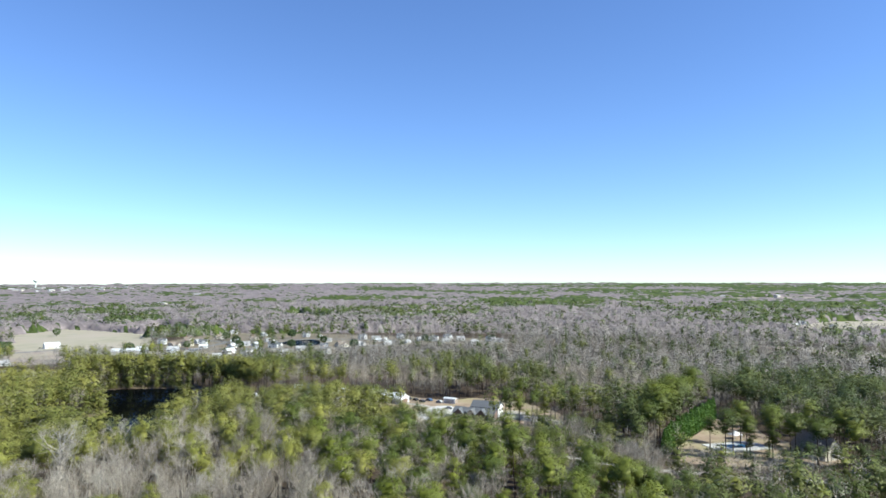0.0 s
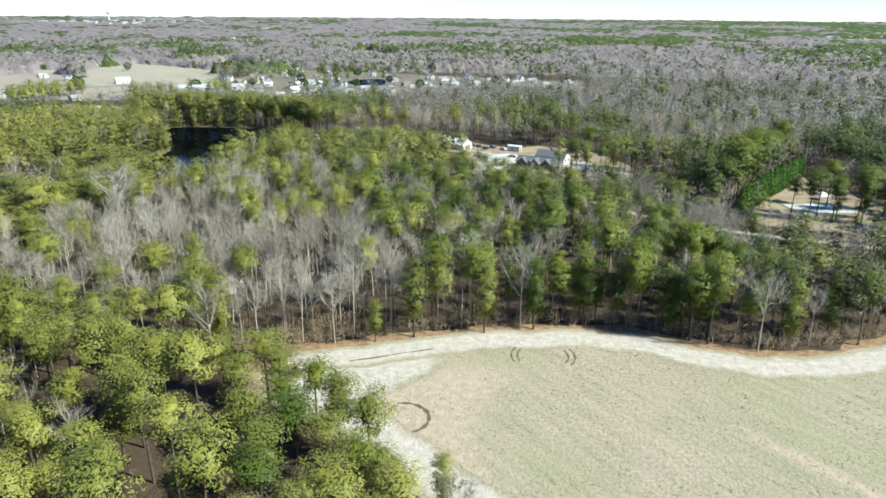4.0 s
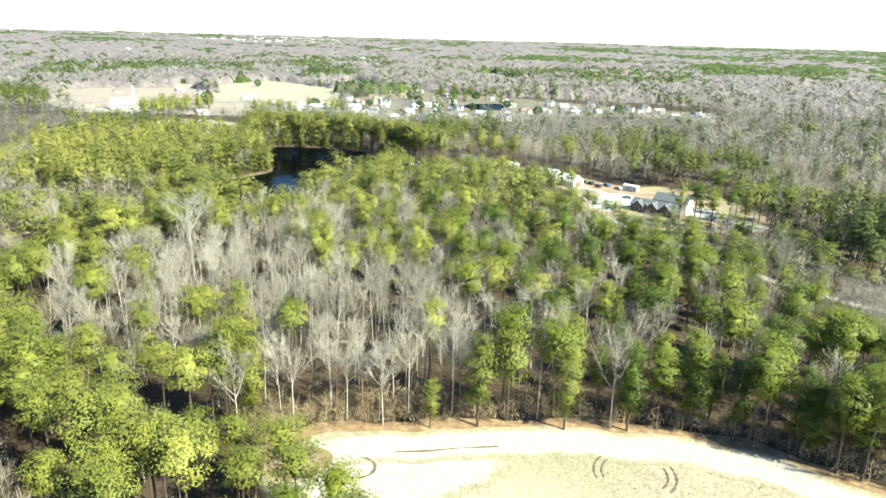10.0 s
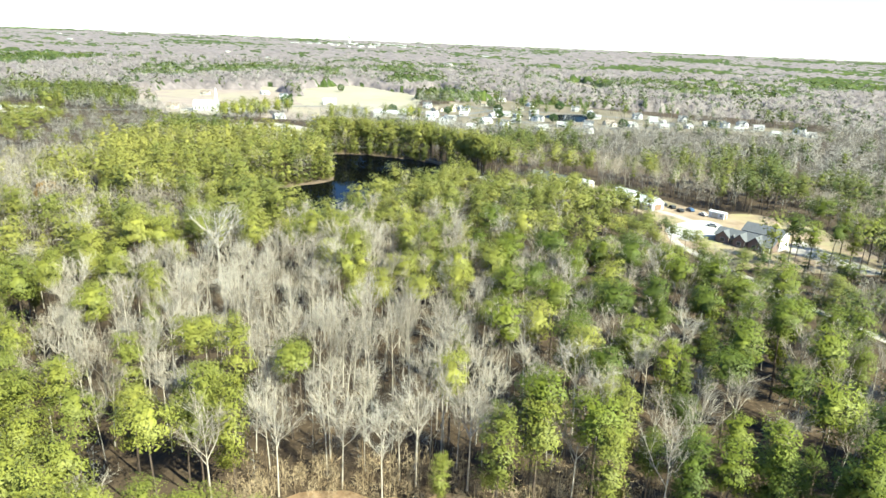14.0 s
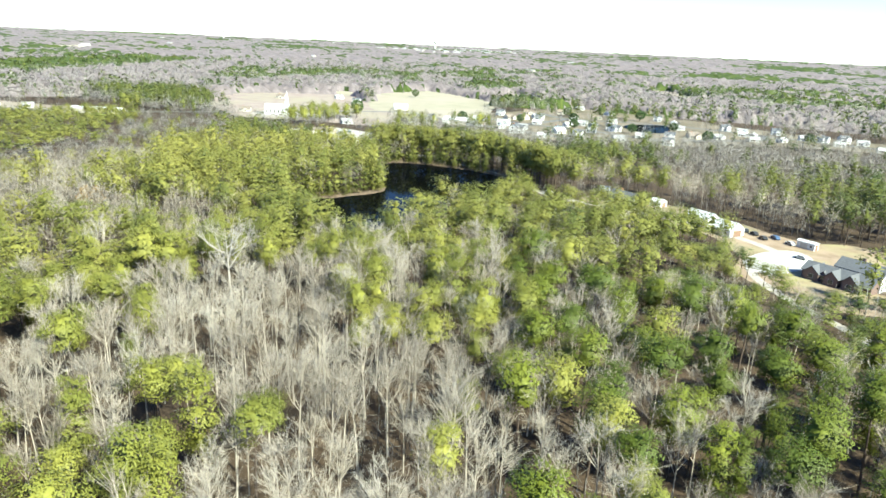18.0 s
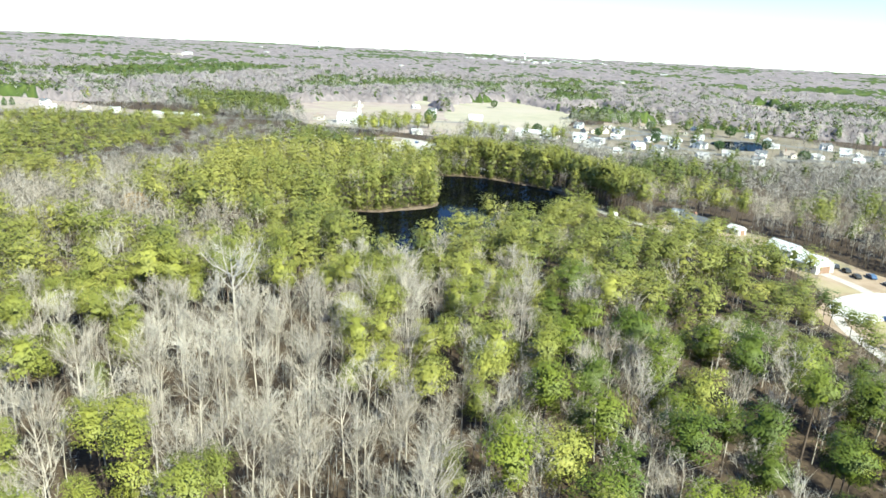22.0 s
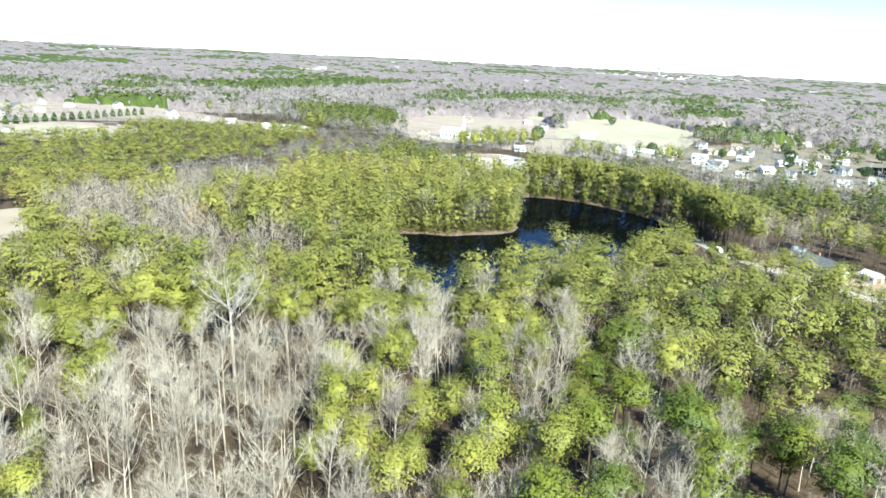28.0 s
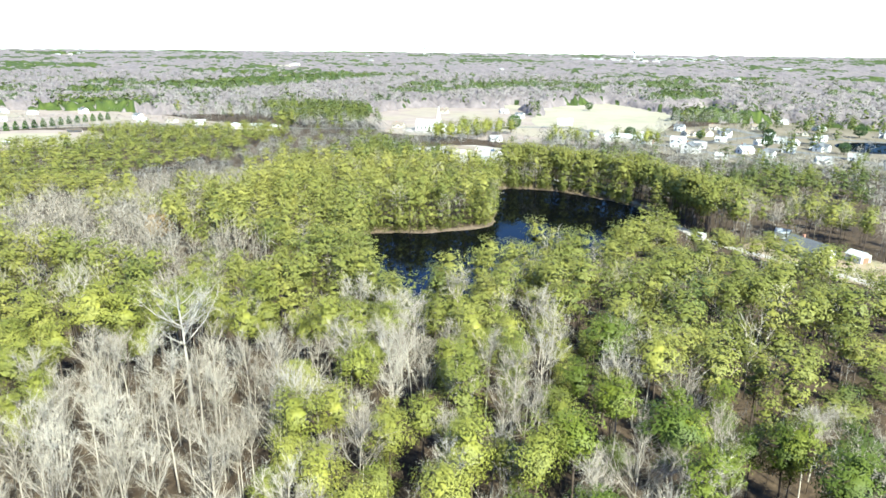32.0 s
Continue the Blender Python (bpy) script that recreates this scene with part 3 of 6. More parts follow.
# ---- ground ----
def ground():
    radii = [0] + [60 * 1.09**k for k in range(60)]
    radii = [r for r in radii if r < 4750] + [4850]
    seg = 120
    verts, tris = [(0, 80, 0)], []
    for r in radii[1:]:
        for k in range(seg):
            a = 2 * math.pi * k / seg
            x, y = r * math.cos(a), 80 + r * math.sin(a)
            verts.append((x, y, float(rise(x, y))))
    for k in range(seg):
        tris.append((0, 1 + k, 1 + (k + 1) % seg))
    for i in range(len(radii) - 2):
        a, b = 1 + i * seg, 1 + (i + 1) * seg
        for k in range(seg):
            k2 = (k + 1) % seg
            tris += [(a + k, b + k, b + k2), (a + k, b + k2, a + k2)]
    me = tri_mesh("ground", verts, tris, M_ground, smooth=True)
    return tagged(new("ground", me), "brown leaf-littered woodland ground reaching the horizon", "ground", "", "structure")


ground()
patch("field", FIELD, 0.03, M_field, "wide mown field of pale dry winter grass", 6, 0.8)
# the verge and the sandy track follow the wood's edge round the field
EDGE = [(3, 60), (0, 98), (-9, 106), (-17, 115), (-27, 122), (-38, 128), (-47, 138), (-45, 146), (-38, 150), (-28, 154), (-18, 158), (-5, 163), (10, 166.5), (26, 168), (36, 166.5), (48, 161.5), (60, 159), (72, 161), (84, 166), (104, 176), (140, 189), (220, 199)]
lane("verge", EDGE, 6.4, 0.05, M_verge, "orange-brown strip of fallen leaves along the wood's edge", 3.0, "verge")


def inset(line, off):
    pts = [Vector((*p, 0)) for p in line]
    out = []
    for i, p in enumerate(pts):
        d = (pts[min(i + 1, len(pts) - 1)] - pts[max(i - 1, 0)]).normalized()
        out.append((p.x + d.y * off, p.y - d.x * off))
    return out


def soft_lane(name, line, core, rim, z, mat, label, category):
    """A lane that frays out into the grass on both sides."""
    pts = smooth_outline(line, 6, 0, 1, False)
    verts, tris, tint = [], [], []
    cols = (-1, -0.55, 0, 0.55, 1)
    for i, p in enumerate(pts):
        d = (pts[min(i + 1, len(pts) - 1)] - pts[max(i - 1, 0)]).normalized()
        s = Vector((-d.y, d.x, 0))
        wob = 1.6 * noise.noise((p.x * 0.15, p.y * 0.15, 3))
        for c in cols:
            w = math.copysign(rim if abs(c) == 1 else core / 2, c) if c else 0
            verts.append((*(p + s * (w + wob)).xy, z + 0.00025 * i))
            tint.append(1.0 if abs(c) == 1 else 0.0)
        if i:
            a = 5 * (i - 1)
            for k in range(4):
                tris += [(a + k, a + k + 5, a + k + 6), (a + k, a + k + 6, a + k + 1)]
    return tagged(new(name, tri_mesh(name, verts, tris, mat, tint)), label, category, "", "structure")


def soft_patch(name, pts, z, mat, label, core=0.5):
    """A worn place that frays out into the grass."""
    out = smooth_outline(pts, 6, 1.0, 3)
    c = sum(out, Vector()) / len(out)
    n = len(out)
    verts, tint = [(c.x, c.y, z)], [0.0]
    for f, t in ((core, 0.0), (1.0, 1.0)):
        for p in out:
            q = c + (p - c) * f
            verts.append((q.x, q.y, z))
            tint.append(t)
    tris = [(0, 1 + k, 1 + (k + 1) % n) for k in range(n)]
    for k in range(n):
        a, b = 1 + k, 1 + (k + 1) % n
        tris += [(a, a + n, b + n), (a, b + n, b)]
    if (Vector(verts[2]) - c).cross(Vector(verts[1]) - c).z > 0:
        tris = [t[::-1] for t in tris]
    return tagged(new(name, tri_mesh(name, verts, tris, mat, tint)), label, "ground", "", "structure")


soft_patch("thin_grass", [(-46, 140), (-28, 154), (-5, 158), (14, 152), (6, 138), (4, 118), (8, 98), (0, 92), (-10, 106), (-24, 122), (-40, 130)], 0.04, M_tan, "thin tan grass on the field's worn corner", 0.45)
soft_patch("bare_sand", [(-47, 131), (-44, 147), (-30, 152), (-14, 154), (-8, 147), (-20, 133), (-32, 126)], 0.055, M_worn, "bare sandy turning place in the field's corner", 0.74)
soft_lane("sand_track", inset(EDGE[:7], 4.8), 5.2, 5.0, 0.06, M_worn, "bleached sandy vehicle track along the field's west side", "track")
soft_lane("sand_track", inset(EDGE[7:], 4.8), 5.2, 5.0, 0.07, M_worn, "bleached sandy vehicle track curving round the field", "track")
soft_patch("worn_streak", [(38, 140), (46, 134), (62, 118), (74, 104), (70, 103), (56, 116), (42, 130)], 0.045, M_tan, "pale worn streak across the dry grass", 0.25)


def rut(cx, cy, r, a0, a1, width, gap, label):
    """A pair of curved wheel marks."""
    ob = thing("wheel_marks", pose(cx, cy, 0.09), label, "track", "wheel marks in the field", "structure")
    for k in (0, 1) if gap else (0,):
        rr = r + k * gap
        pts = [(rr * math.cos(radians(a0 + (a1 - a0) * i / 22)), rr * math.sin(radians(a0 + (a1 - a0) * i / 22))) for i in range(23)]
        bm = bmesh.new()
        prev = None
        for i, (x, y) in enumerate(pts):
            w = width * (0.5 + 0.22 * math.sin(i * 1.7) + 0.1 * math.sin(i * 0.6)) * min(1, (i + 1) / 3, (23 - i) / 3)
            u = math.hypot(x, y)
            row = [bm.verts.new((x * (u + s * w) / u, y * (u + s * w) / u, 0)) for s in (-1, 1)]
            if prev:
                bm.faces.new((prev[0], row[0], row[1], prev[1]))
            prev = row
        face_up(bm)
        part("wheel_mark", bm, M_rut, ob)


rut(-33.3, 140.3, 2.9, -150, 110, 0.5, 0, "ring of dark wheel marks on bare sand")
rut(-14.5, 126.5, 5.0, -60, 110, 0.7, 0, "faint ring of wheel marks in dry grass")
rut(12.0, 153.5, 5.6, 148, 208, 0.34, 1.3, "curved pair of dark wheel marks in dry grass")
rut(11.8, 154.0, 5.6, -34, 32, 0.36, 1.4, "curved pair of dark wheel marks in dry grass")
lane("wheel_marks", [(-29, 146.5), (-24, 148.5), (-18, 151.5), (-12, 154)], 0.5, 0.098, M_rut, "dark wheel marks scuffed across the sandy track", 0.4, "track")
patch("damp_sand", [(-47, 134), (-46, 142), (-40, 143.5), (-38, 139), (-41, 134)], 0.083, M_damp, "damp brown sand patch in the field's corner", 5, 1.0)

# pond
patch("water", POND, 0.10, M_water, "still dark pond water mirroring pines and sky", 6, 1.2, "pond")


def bank():
    out = smooth_outline(POND, 6, 1.2, 5.0)
    n = len(out)
    ring = []
    for i, p in enumerate(out):
        d = (out[(i + 1) % n] - out[i - 1]).normalized()
        s = Vector((-d.y, d.x, 0))
        if inside([(p + s * 2).x], [(p + s * 2).y], POND)[0]:
            s = -s
        wob = noise.noise((p.x * 0.25, p.y * 0.25, 2))
        ring.append([(*(p - s * 0.5).xy, 0.02), (*(p + s * 0.4).xy, 0.3 + 0.15 * wob), (*(p + s * (1.6 + 0.8 * wob)).xy, 0.7 + 0.3 * wob), (*(p + s * (5.2 + 1.6 * wob)).xy, 0.02)])
    verts = [v for r in ring for v in r]
    tris = []
    for i in range(n):
        a, b = 4 * i, 4 * ((i + 1) % n)
        for k in range(3):
            tris += [(a + k, a + k + 1, b + k + 1), (a + k, b + k + 1, b + k)]
    me = tri_mesh("pond_bank", verts, tris, M_bank)
    tagged(new("pond_bank", me), "low reddish-brown earth and reed bank round the pond", "bank", "", "structure")


bank()
patch("yard", YARD, 0.03, M_yard, "bare tan yard round the homestead")
patch("pool_yard", POOL_YARD, 0.03, M_yard, "tan winter lawn round the swimming pool", 5, 0.6)
patch("church_field", CHURCH_FIELD, 0.04, M_soil, "open tan soil field round the church")
patch("meadow", MEADOW, 0.05, M_meadow, "pale green-tan open meadow")
patch("north_lawn", LAWN_NORTH, 0.04, M_meadow, "pale green lawn behind the meadow")
patch("suburb_ground", SUBURB, 0.04, M_lawn, "dull winter lawns between the houses")
patch("barn_lot", BARN_LOT, 0.05, M_gravel, "pale gravel lot beside the long barn")
patch("church_lot", [(-470, 560), (-468, 612), (-425, 610), (-402, 575), (-440, 545)], 0.08, M_gravel, "pale paved car park round the church")
patch("ball_field", BALL_FIELD, 0.04, M_soil, "tan dirt ball field")
patch("ball_field_grass", [(-566, 240), (-628, 262), (-630, 292), (-600, 318), (-556, 300)], 0.08, M_meadow, "pale green outfield grass of the ball field")
patch("left_lawn", LEFT_LAWN, 0.03, M_soil, "dry tan lawns round scattered houses")
patch("dirt_clearing", DIRT, 0.04, M_soil, "bare pinkish-tan dirt clearing in the pines")
for k, f in enumerate(FAR_FIELDS):
    patch("far_field", f, 0.3, (M_soil, M_meadow)[k % 2], "distant open field of pale soil and stubble", 4, 3.0)
lane("dam_lane", DAM_LANE, 4.2, 0.08, M_gravel, "pale gravel lane along the pond's dam")
lane("gravel_lane", GRAVEL_LANE, 3.4, 0.085, M_gravel, "pale gravel lane through the woods to the house")
patch("driveway", [(-14, 352), (-11, 368), (-2, 380), (6, 376), (8, 362), (2, 352), (-4, 342)], 0.1, M_concrete, "broad pale concrete driveway beside the house", 4, 0.3)
patch("driveway_east", [(30, 348), (36, 366), (48, 350), (60, 336), (52, 331), (40, 340)], 0.1, M_gravel, "pale concrete driveway on the house's far side", 4, 0.3)
STREETS = [[(-300, 700), (-250, 690), (-200, 690), (-150, 680), (-110, 668)], [(-285, 800), (-240, 770), (-190, 790), (-130, 800), (-60, 790), (10, 775), (70, 770)], [(-250, 690), (-240, 770)], [(-110, 690), (-60, 745), (-60, 790)],
           [(-470, 560), (-420, 640), (-380, 680), (-330, 660), (-250, 640), (-160, 620)], [(-860, 300), (-700, 270), (-650, 380), (-560, 450), (-480, 545)]]
for s in STREETS:
    lane("street", s, 8, 0.12, M_asphalt, "worn grey asphalt street between the houses", 0.1)
patch("small_pond", [(-176, 745), (-176, 775), (-150, 795), (-136, 760), (-134, 730), (-152, 720)], 0.14, M_water, "small blue-grey pond between the houses", 5, 0.6, "pond")
SUBURB_HOMES = [(-185, 680, 20), (-172, 703, 80), (-231, 759, 10), (-106, 715, 40), (-89, 727, 60), (-74, 769, 10), (-112, 650, 30), (-131, 769, 95), (-167, 835, 15), (-298, 677, 20), (-282, 716, 75), (-238, 652, 30), (-253, 642, 120),
                (-305, 744, 10), (-268, 753, 50), (-207, 655, 100), (-202, 612, 20), (-266, 815, 30), (-210, 728, 10), (-198, 722, 75), (-177, 709, 20), (-271, 885, 40), (-257, 734, 10), (-216, 705, 60), (-172, 860, 20),
                (-78, 794, 10), (-66, 771, 80), (-51, 811, 15), (-25, 786, 20), (-12, 783, 70), (3, 763, 10), (-108, 724, 50), (-141, 678, 20), (34, 748, 15), (53, 781, 70), (20, 790, 10), (-95, 805, 30), (-145, 812, 100),
                (-220, 800, 20), (-195, 770, 30), (-40, 752, 60), (-120, 690, 10), (-150, 645, 40), (-185, 640, 80), (-245, 700, 10), (-290, 780, 30), (-225, 850, 70), (-60, 735, 20), (5, 800, 30), (62, 760, 20)]


# ---- trees ----
def leaf_tris(rng, centres, size, spread, flat=0.6, up=0.35, outward=None, soft=0.14, narrow=1.0, shag=0.0, shell=0.45, dome=1.0):
    """Small pointed leaves or needle sprays round the given centres, facing outwards: vertices and triangles."""
    n = len(centres)
    off = rng.normal(0, 1, (n, 3))
    off *= (rng.uniform(shell, 1.15, (n, 1)) / np.linalg.norm(off, axis=1)[:, None])
    off *= np.array([1, 1, flat])
    c = centres + off * spread
    nrm = off / np.linalg.norm(off, axis=1)[:, None]
    if outward is not None:
        nrm = nrm * 0.45 + dome * outward / (np.linalg.norm(outward, axis=1)[:, None] + 1e-6)
    nrm = nrm + rng.normal(0, soft, (n, 3)) + (0, 0, up)
    nrm /= np.linalg.norm(nrm, axis=1)[:, None] + 1e-9
    u = rng.normal(0, 1, (n, 3))
    u -= nrm * (u * nrm).sum(1)[:, None]
    u /= np.linalg.norm(u, axis=1)[:, None] + 1e-9
    w = np.cross(nrm, u) * narrow
    u = u + shag * nrm
    s = size * rng.uniform(0.7, 1.3, (n, 1))
    v = np.stack([c - u * s * 0.5 - w * s * 0.3, c - u * s * 0.42 + w * s * 0.34, c + u * s * 0.62], 1)
    return v.reshape(-1, 3), np.arange(3 * n).reshape(-1, 3)[:, [0, 2, 1]]


def cone_sticks(a, b, ra, rb, sides=3):
    """Tapered sticks from points a to b."""
    d = b - a
    d = d / (np.linalg.norm(d, axis=1)[:, None] + 1e-9)
    ref = np.where(np.abs(d[:, 2:3]) > 0.9, np.array([[1.0, 0, 0]]), np.array([[0, 0, 1.0]]))
    u = np.cross(d, ref)
    u /= np.linalg.norm(u, axis=1)[:, None]
    w = np.cross(d, u)
    n = len(a)
    verts = []
    for p, r in ((a, ra), (b, rb)):
        for k in range(sides):
            t = 2 * math.pi * k / sides
            verts.append(p + np.asarray(r).reshape(-1, 1) * (math.cos(t) * u + math.sin(t) * w))
    v = np.stack(verts, 1).reshape(-1, 3)
    tris = []
    for k in range(sides):
        k2 = (k + 1) % sides
        tris += [(k, k2, sides + k2), (k, sides + k2, sides + k)]
    t = (np.array(tris)[None] + (np.arange(n) * 2 * sides)[:, None, None]).reshape(-1, 3)
    return v, t


def twig_tris(a, b, width, rng):
    """Slender pointed twigs."""
    d = b - a
    s = np.cross(d, rng.normal(0, 1, a.shape))
    s /= np.linalg.norm(s, axis=1)[:, None] + 1e-9
    v = np.stack([a - s * width / 2, a + s * width / 2, b], 1).reshape(-1, 3)
    return v, np.arange(len(v)).reshape(-1, 3)


def join(*parts):
    vs, ts, n = [], [], 0
    for v, t in parts:
        vs.append(v)
        ts.append(t + n)
        n += len(v)
    return np.concatenate(vs), np.concatenate(ts)


def pine_shape(seed, puffs, leaves, size, base=0.45, radius=4.2, h=22.0, sides=6, puff=1.3, dome=0.5, soft=0.16, shell=0.74):
    """Trunk with limbs, and crown, of a tall pine: boughs of overlapping needle clumps over a hidden heart added to
    block light.
    dome: how high up the crown is widest, 0 to 1."""
    rng = np.random.default_rng(seed)
    bend = rng.normal(0, 0.5, 2)
    spine = lambda z: np.stack([bend[0] * (z / h) ** 2, bend[1] * (z / h) ** 2, z], -1)
    zs = np.linspace(0, h * 0.93, 4 if sides > 4 else 2)
    trunk = join(*[cone_sticks(spine(zs[i : i + 1]), spine(zs[i + 1 : i + 2]), [0.24 * (1 - zs[i] / h) + 0.03], [0.24 * (1 - zs[i + 1] / h) + 0.03], sides) for i in range(len(zs) - 1)])
    u = (np.arange(puffs) + rng.uniform(0.0, 1.0, puffs)) / puffs
    z = h * (base + 0.03 + (0.94 - base) * u)
    prof = np.where(u < dome, 0.5 + 0.5 * np.sqrt(np.clip(u / dome, 0, 1)), np.sqrt(np.clip(1 - ((u - dome) / (1.06 - dome)) ** 2, 0.02, 1)))
    ang = np.arange(puffs) * 2.4 + rng.uniform(-0.6, 0.6, puffs)
    lobe = 1 + 0.16 * np.sin(ang * 2 + rng.uniform(0, 6.28)) + 0.1 * np.sin(ang * 3 + rng.uniform(0, 6.28))
    length = radius * prof * lobe * np.where(np.arange(puffs) % 4 == 3, rng.uniform(0.2, 0.6, puffs), rng.uniform(0.72, 1.06, puffs))
    root = spine(z - 0.9 - 0.12 * length)
    tip = spine(z) + np.stack([np.cos(ang) * length, np.sin(ang) * length, rng.normal(0, 0.4, puffs)], 1)
    limbs = cone_sticks(root, tip, np.full(puffs, 0.07), np.full(puffs, 0.015))
    cs = np.repeat(tip, leaves, 0)
    mid = spine(np.full(1, h * (base + 0.3 * (1 - base))))
    big = np.repeat(rng.uniform(0.75, 1.3, puffs) * puff, leaves)[:, None]
    crown = leaf_tris(rng, cs, size, big, 0.55, 0.35, (cs - mid) * (1, 1, 0.9), soft, 0.8, 0.12 if shell > 0.5 else 0.3, shell, 0.85)
    # hidden solid blobs, added to keep light from passing through the crown
    heart = puff_cores(rng, spine(h * (base + (1 - base) * np.array([0.25, 0.48, 0.68]))), np.array([0.5, 0.6, 0.45]) * radius, 0.7, sides > 4)
    crown = join(heart, crown)
    return (join(trunk, limbs) if sides > 3 else trunk), crown


GOLD = (1 + 5**0.5) / 2
ICO = np.array([(-1, GOLD, 0), (1, GOLD, 0), (-1, -GOLD, 0), (1, -GOLD, 0), (0, -1, GOLD), (0, 1, GOLD), (0, -1, -GOLD), (0, 1, -GOLD), (GOLD, 0, -1), (GOLD, 0, 1), (-GOLD, 0, -1), (-GOLD, 0, 1)]) / (1 + GOLD**2) ** 0.5
ICO_F = np.array([(0, 11, 5), (0, 5, 1), (0, 1, 7), (0, 7, 10), (0, 10, 11), (1, 5, 9), (5, 11, 4), (11, 10, 2), (10, 7, 6), (7, 1, 8), (3, 9, 4), (3, 4, 2), (3, 2, 6), (3, 6, 8), (3, 8, 9), (4, 9, 5), (2, 4, 11), (6, 2, 10), (8, 6, 7), (9, 8, 1)])
OCT = np.array([(1, 0, 0), (0, 1, 0), (-1, 0, 0), (0, -1, 0), (0, 0, 1), (0, 0, -0.8)], float)
OCT_F = np.array([(0, 1, 4), (1, 2, 4), (2, 3, 4), (3, 0, 4), (1, 0, 5), (2, 1, 5), (3, 2, 5), (0, 3, 5)])


def puff_cores(rng, centres, radius, flat=0.6, fine=True):
    """Uneven solid blobs added unseen inside the crown, to stop light and deepen its shade."""
    v, f = (ICO, ICO_F) if fine else (OCT, OCT_F)
    n, k = len(centres), len(v)
    a = rng.uniform(0, 6.28, n)[:, None]
    x, y = v[:, 0] * np.cos(a) - v[:, 1] * np.sin(a), v[:, 0] * np.sin(a) + v[:, 1] * np.cos(a)
    z = np.repeat(v[None, :, 2], n, 0) * flat
    p = np.stack([x, y, z], -1) * np.asarray(radius).reshape(-1, 1, 1) * rng.uniform(0.6, 1.05, (n, k, 1)) + centres[:, None]
    return p.reshape(-1, 3), (f[None] + (np.arange(n) * k)[:, None, None]).reshape(-1, 3)


def bare_shape(seed, limbs_n, branches_n, twigs_n, width, h=18.0, radius=3.6, fork=0.35, sides=5, thick=0.2, spread=1.0):
    """Trunk, limbs and twigs of a leafless broadleaf tree."""
    rng = np.random.default_rng(seed)
    lean = rng.normal(0, 0.6, 2)
    spine = lambda z: np.stack([lean[0] * (z / h) ** 1.5, lean[1] * (z / h) ** 1.5, z], -1)
    zs = np.linspace(0, h * 0.93, 4 if sides > 3 else 2)
    trunk = join(*[cone_sticks(spine(zs[i : i + 1]), spine(zs[i + 1 : i + 2]), [thick * (1 - 0.95 * zs[i] / h)], [thick * (1 - 0.95 * zs[i + 1] / h)], sides) for i in range(len(zs) - 1)])
    u = rng.uniform(0, 1, limbs_n)
    z0 = h * (fork + (0.85 - fork) * u)
    ang = np.arange(limbs_n) * 2.4 + rng.uniform(-0.6, 0.6, limbs_n)
    ln = (h - z0) * rng.uniform(0.55, 0.95, limbs_n)
    out = np.minimum(ln * rng.uniform(0.35, 0.75, limbs_n) * spread, radius)
    a = spine(z0)
    mid = a + np.stack([np.cos(ang) * out * 0.55, np.sin(ang) * out * 0.55, ln * 0.38], 1)
    tip = a + np.stack([np.cos(ang) * out, np.sin(ang) * out, ln * 0.92], 1) + rng.normal(0, 0.3, a.shape)
    lr = thick * 0.45 * (1 - 0.6 * u)
    limbs = [cone_sticks(a, mid, lr, lr * 0.65, 3), cone_sticks(mid, tip, lr * 0.65, np.full(limbs_n, 0.012), 3)]
    idx = rng.integers(0, limbs_n, branches_n)
    f = rng.uniform(0.25, 1, (branches_n, 1))
    ba = np.where(f < 0.5, a[idx] + (mid - a)[idx] * f * 2, mid[idx] + (tip - mid)[idx] * (f * 2 - 1))
    d = (tip - a)[idx]
    d /= np.linalg.norm(d, axis=1)[:, None]
    d += rng.normal(0, 0.55, d.shape) + (0, 0, 0.25)
    bl = rng.uniform(0.08, 0.2, (branches_n, 1)) * h
    bb = ba + d / np.linalg.norm(d, axis=1)[:, None] * bl
    if branches_n:
        limbs.append(cone_sticks(ba, bb, np.full(branches_n, max(0.03, width * 0.6)), np.full(branches_n, 0.008), 3))
    src_a, src_b = np.concatenate([ba, mid, a]), np.concatenate([bb, tip, mid])
    idx = rng.integers(0, len(src_a), twigs_n)
    f = rng.uniform(0.2, 1, (twigs_n, 1))
    ta = src_a[idx] + (src_b - src_a)[idx] * f
    d = (src_b - src_a)[idx]
    d /= np.linalg.norm(d, axis=1)[:, None] + 1e-9
    d += rng.normal(0, 0.75, d.shape) + (0, 0, 0.2)
    tb = ta + d / np.linalg.norm(d, axis=1)[:, None] * rng.uniform(0.05, 0.12, (twigs_n, 1)) * h
    return join(trunk, *limbs), twig_tris(ta, tb, width, rng)


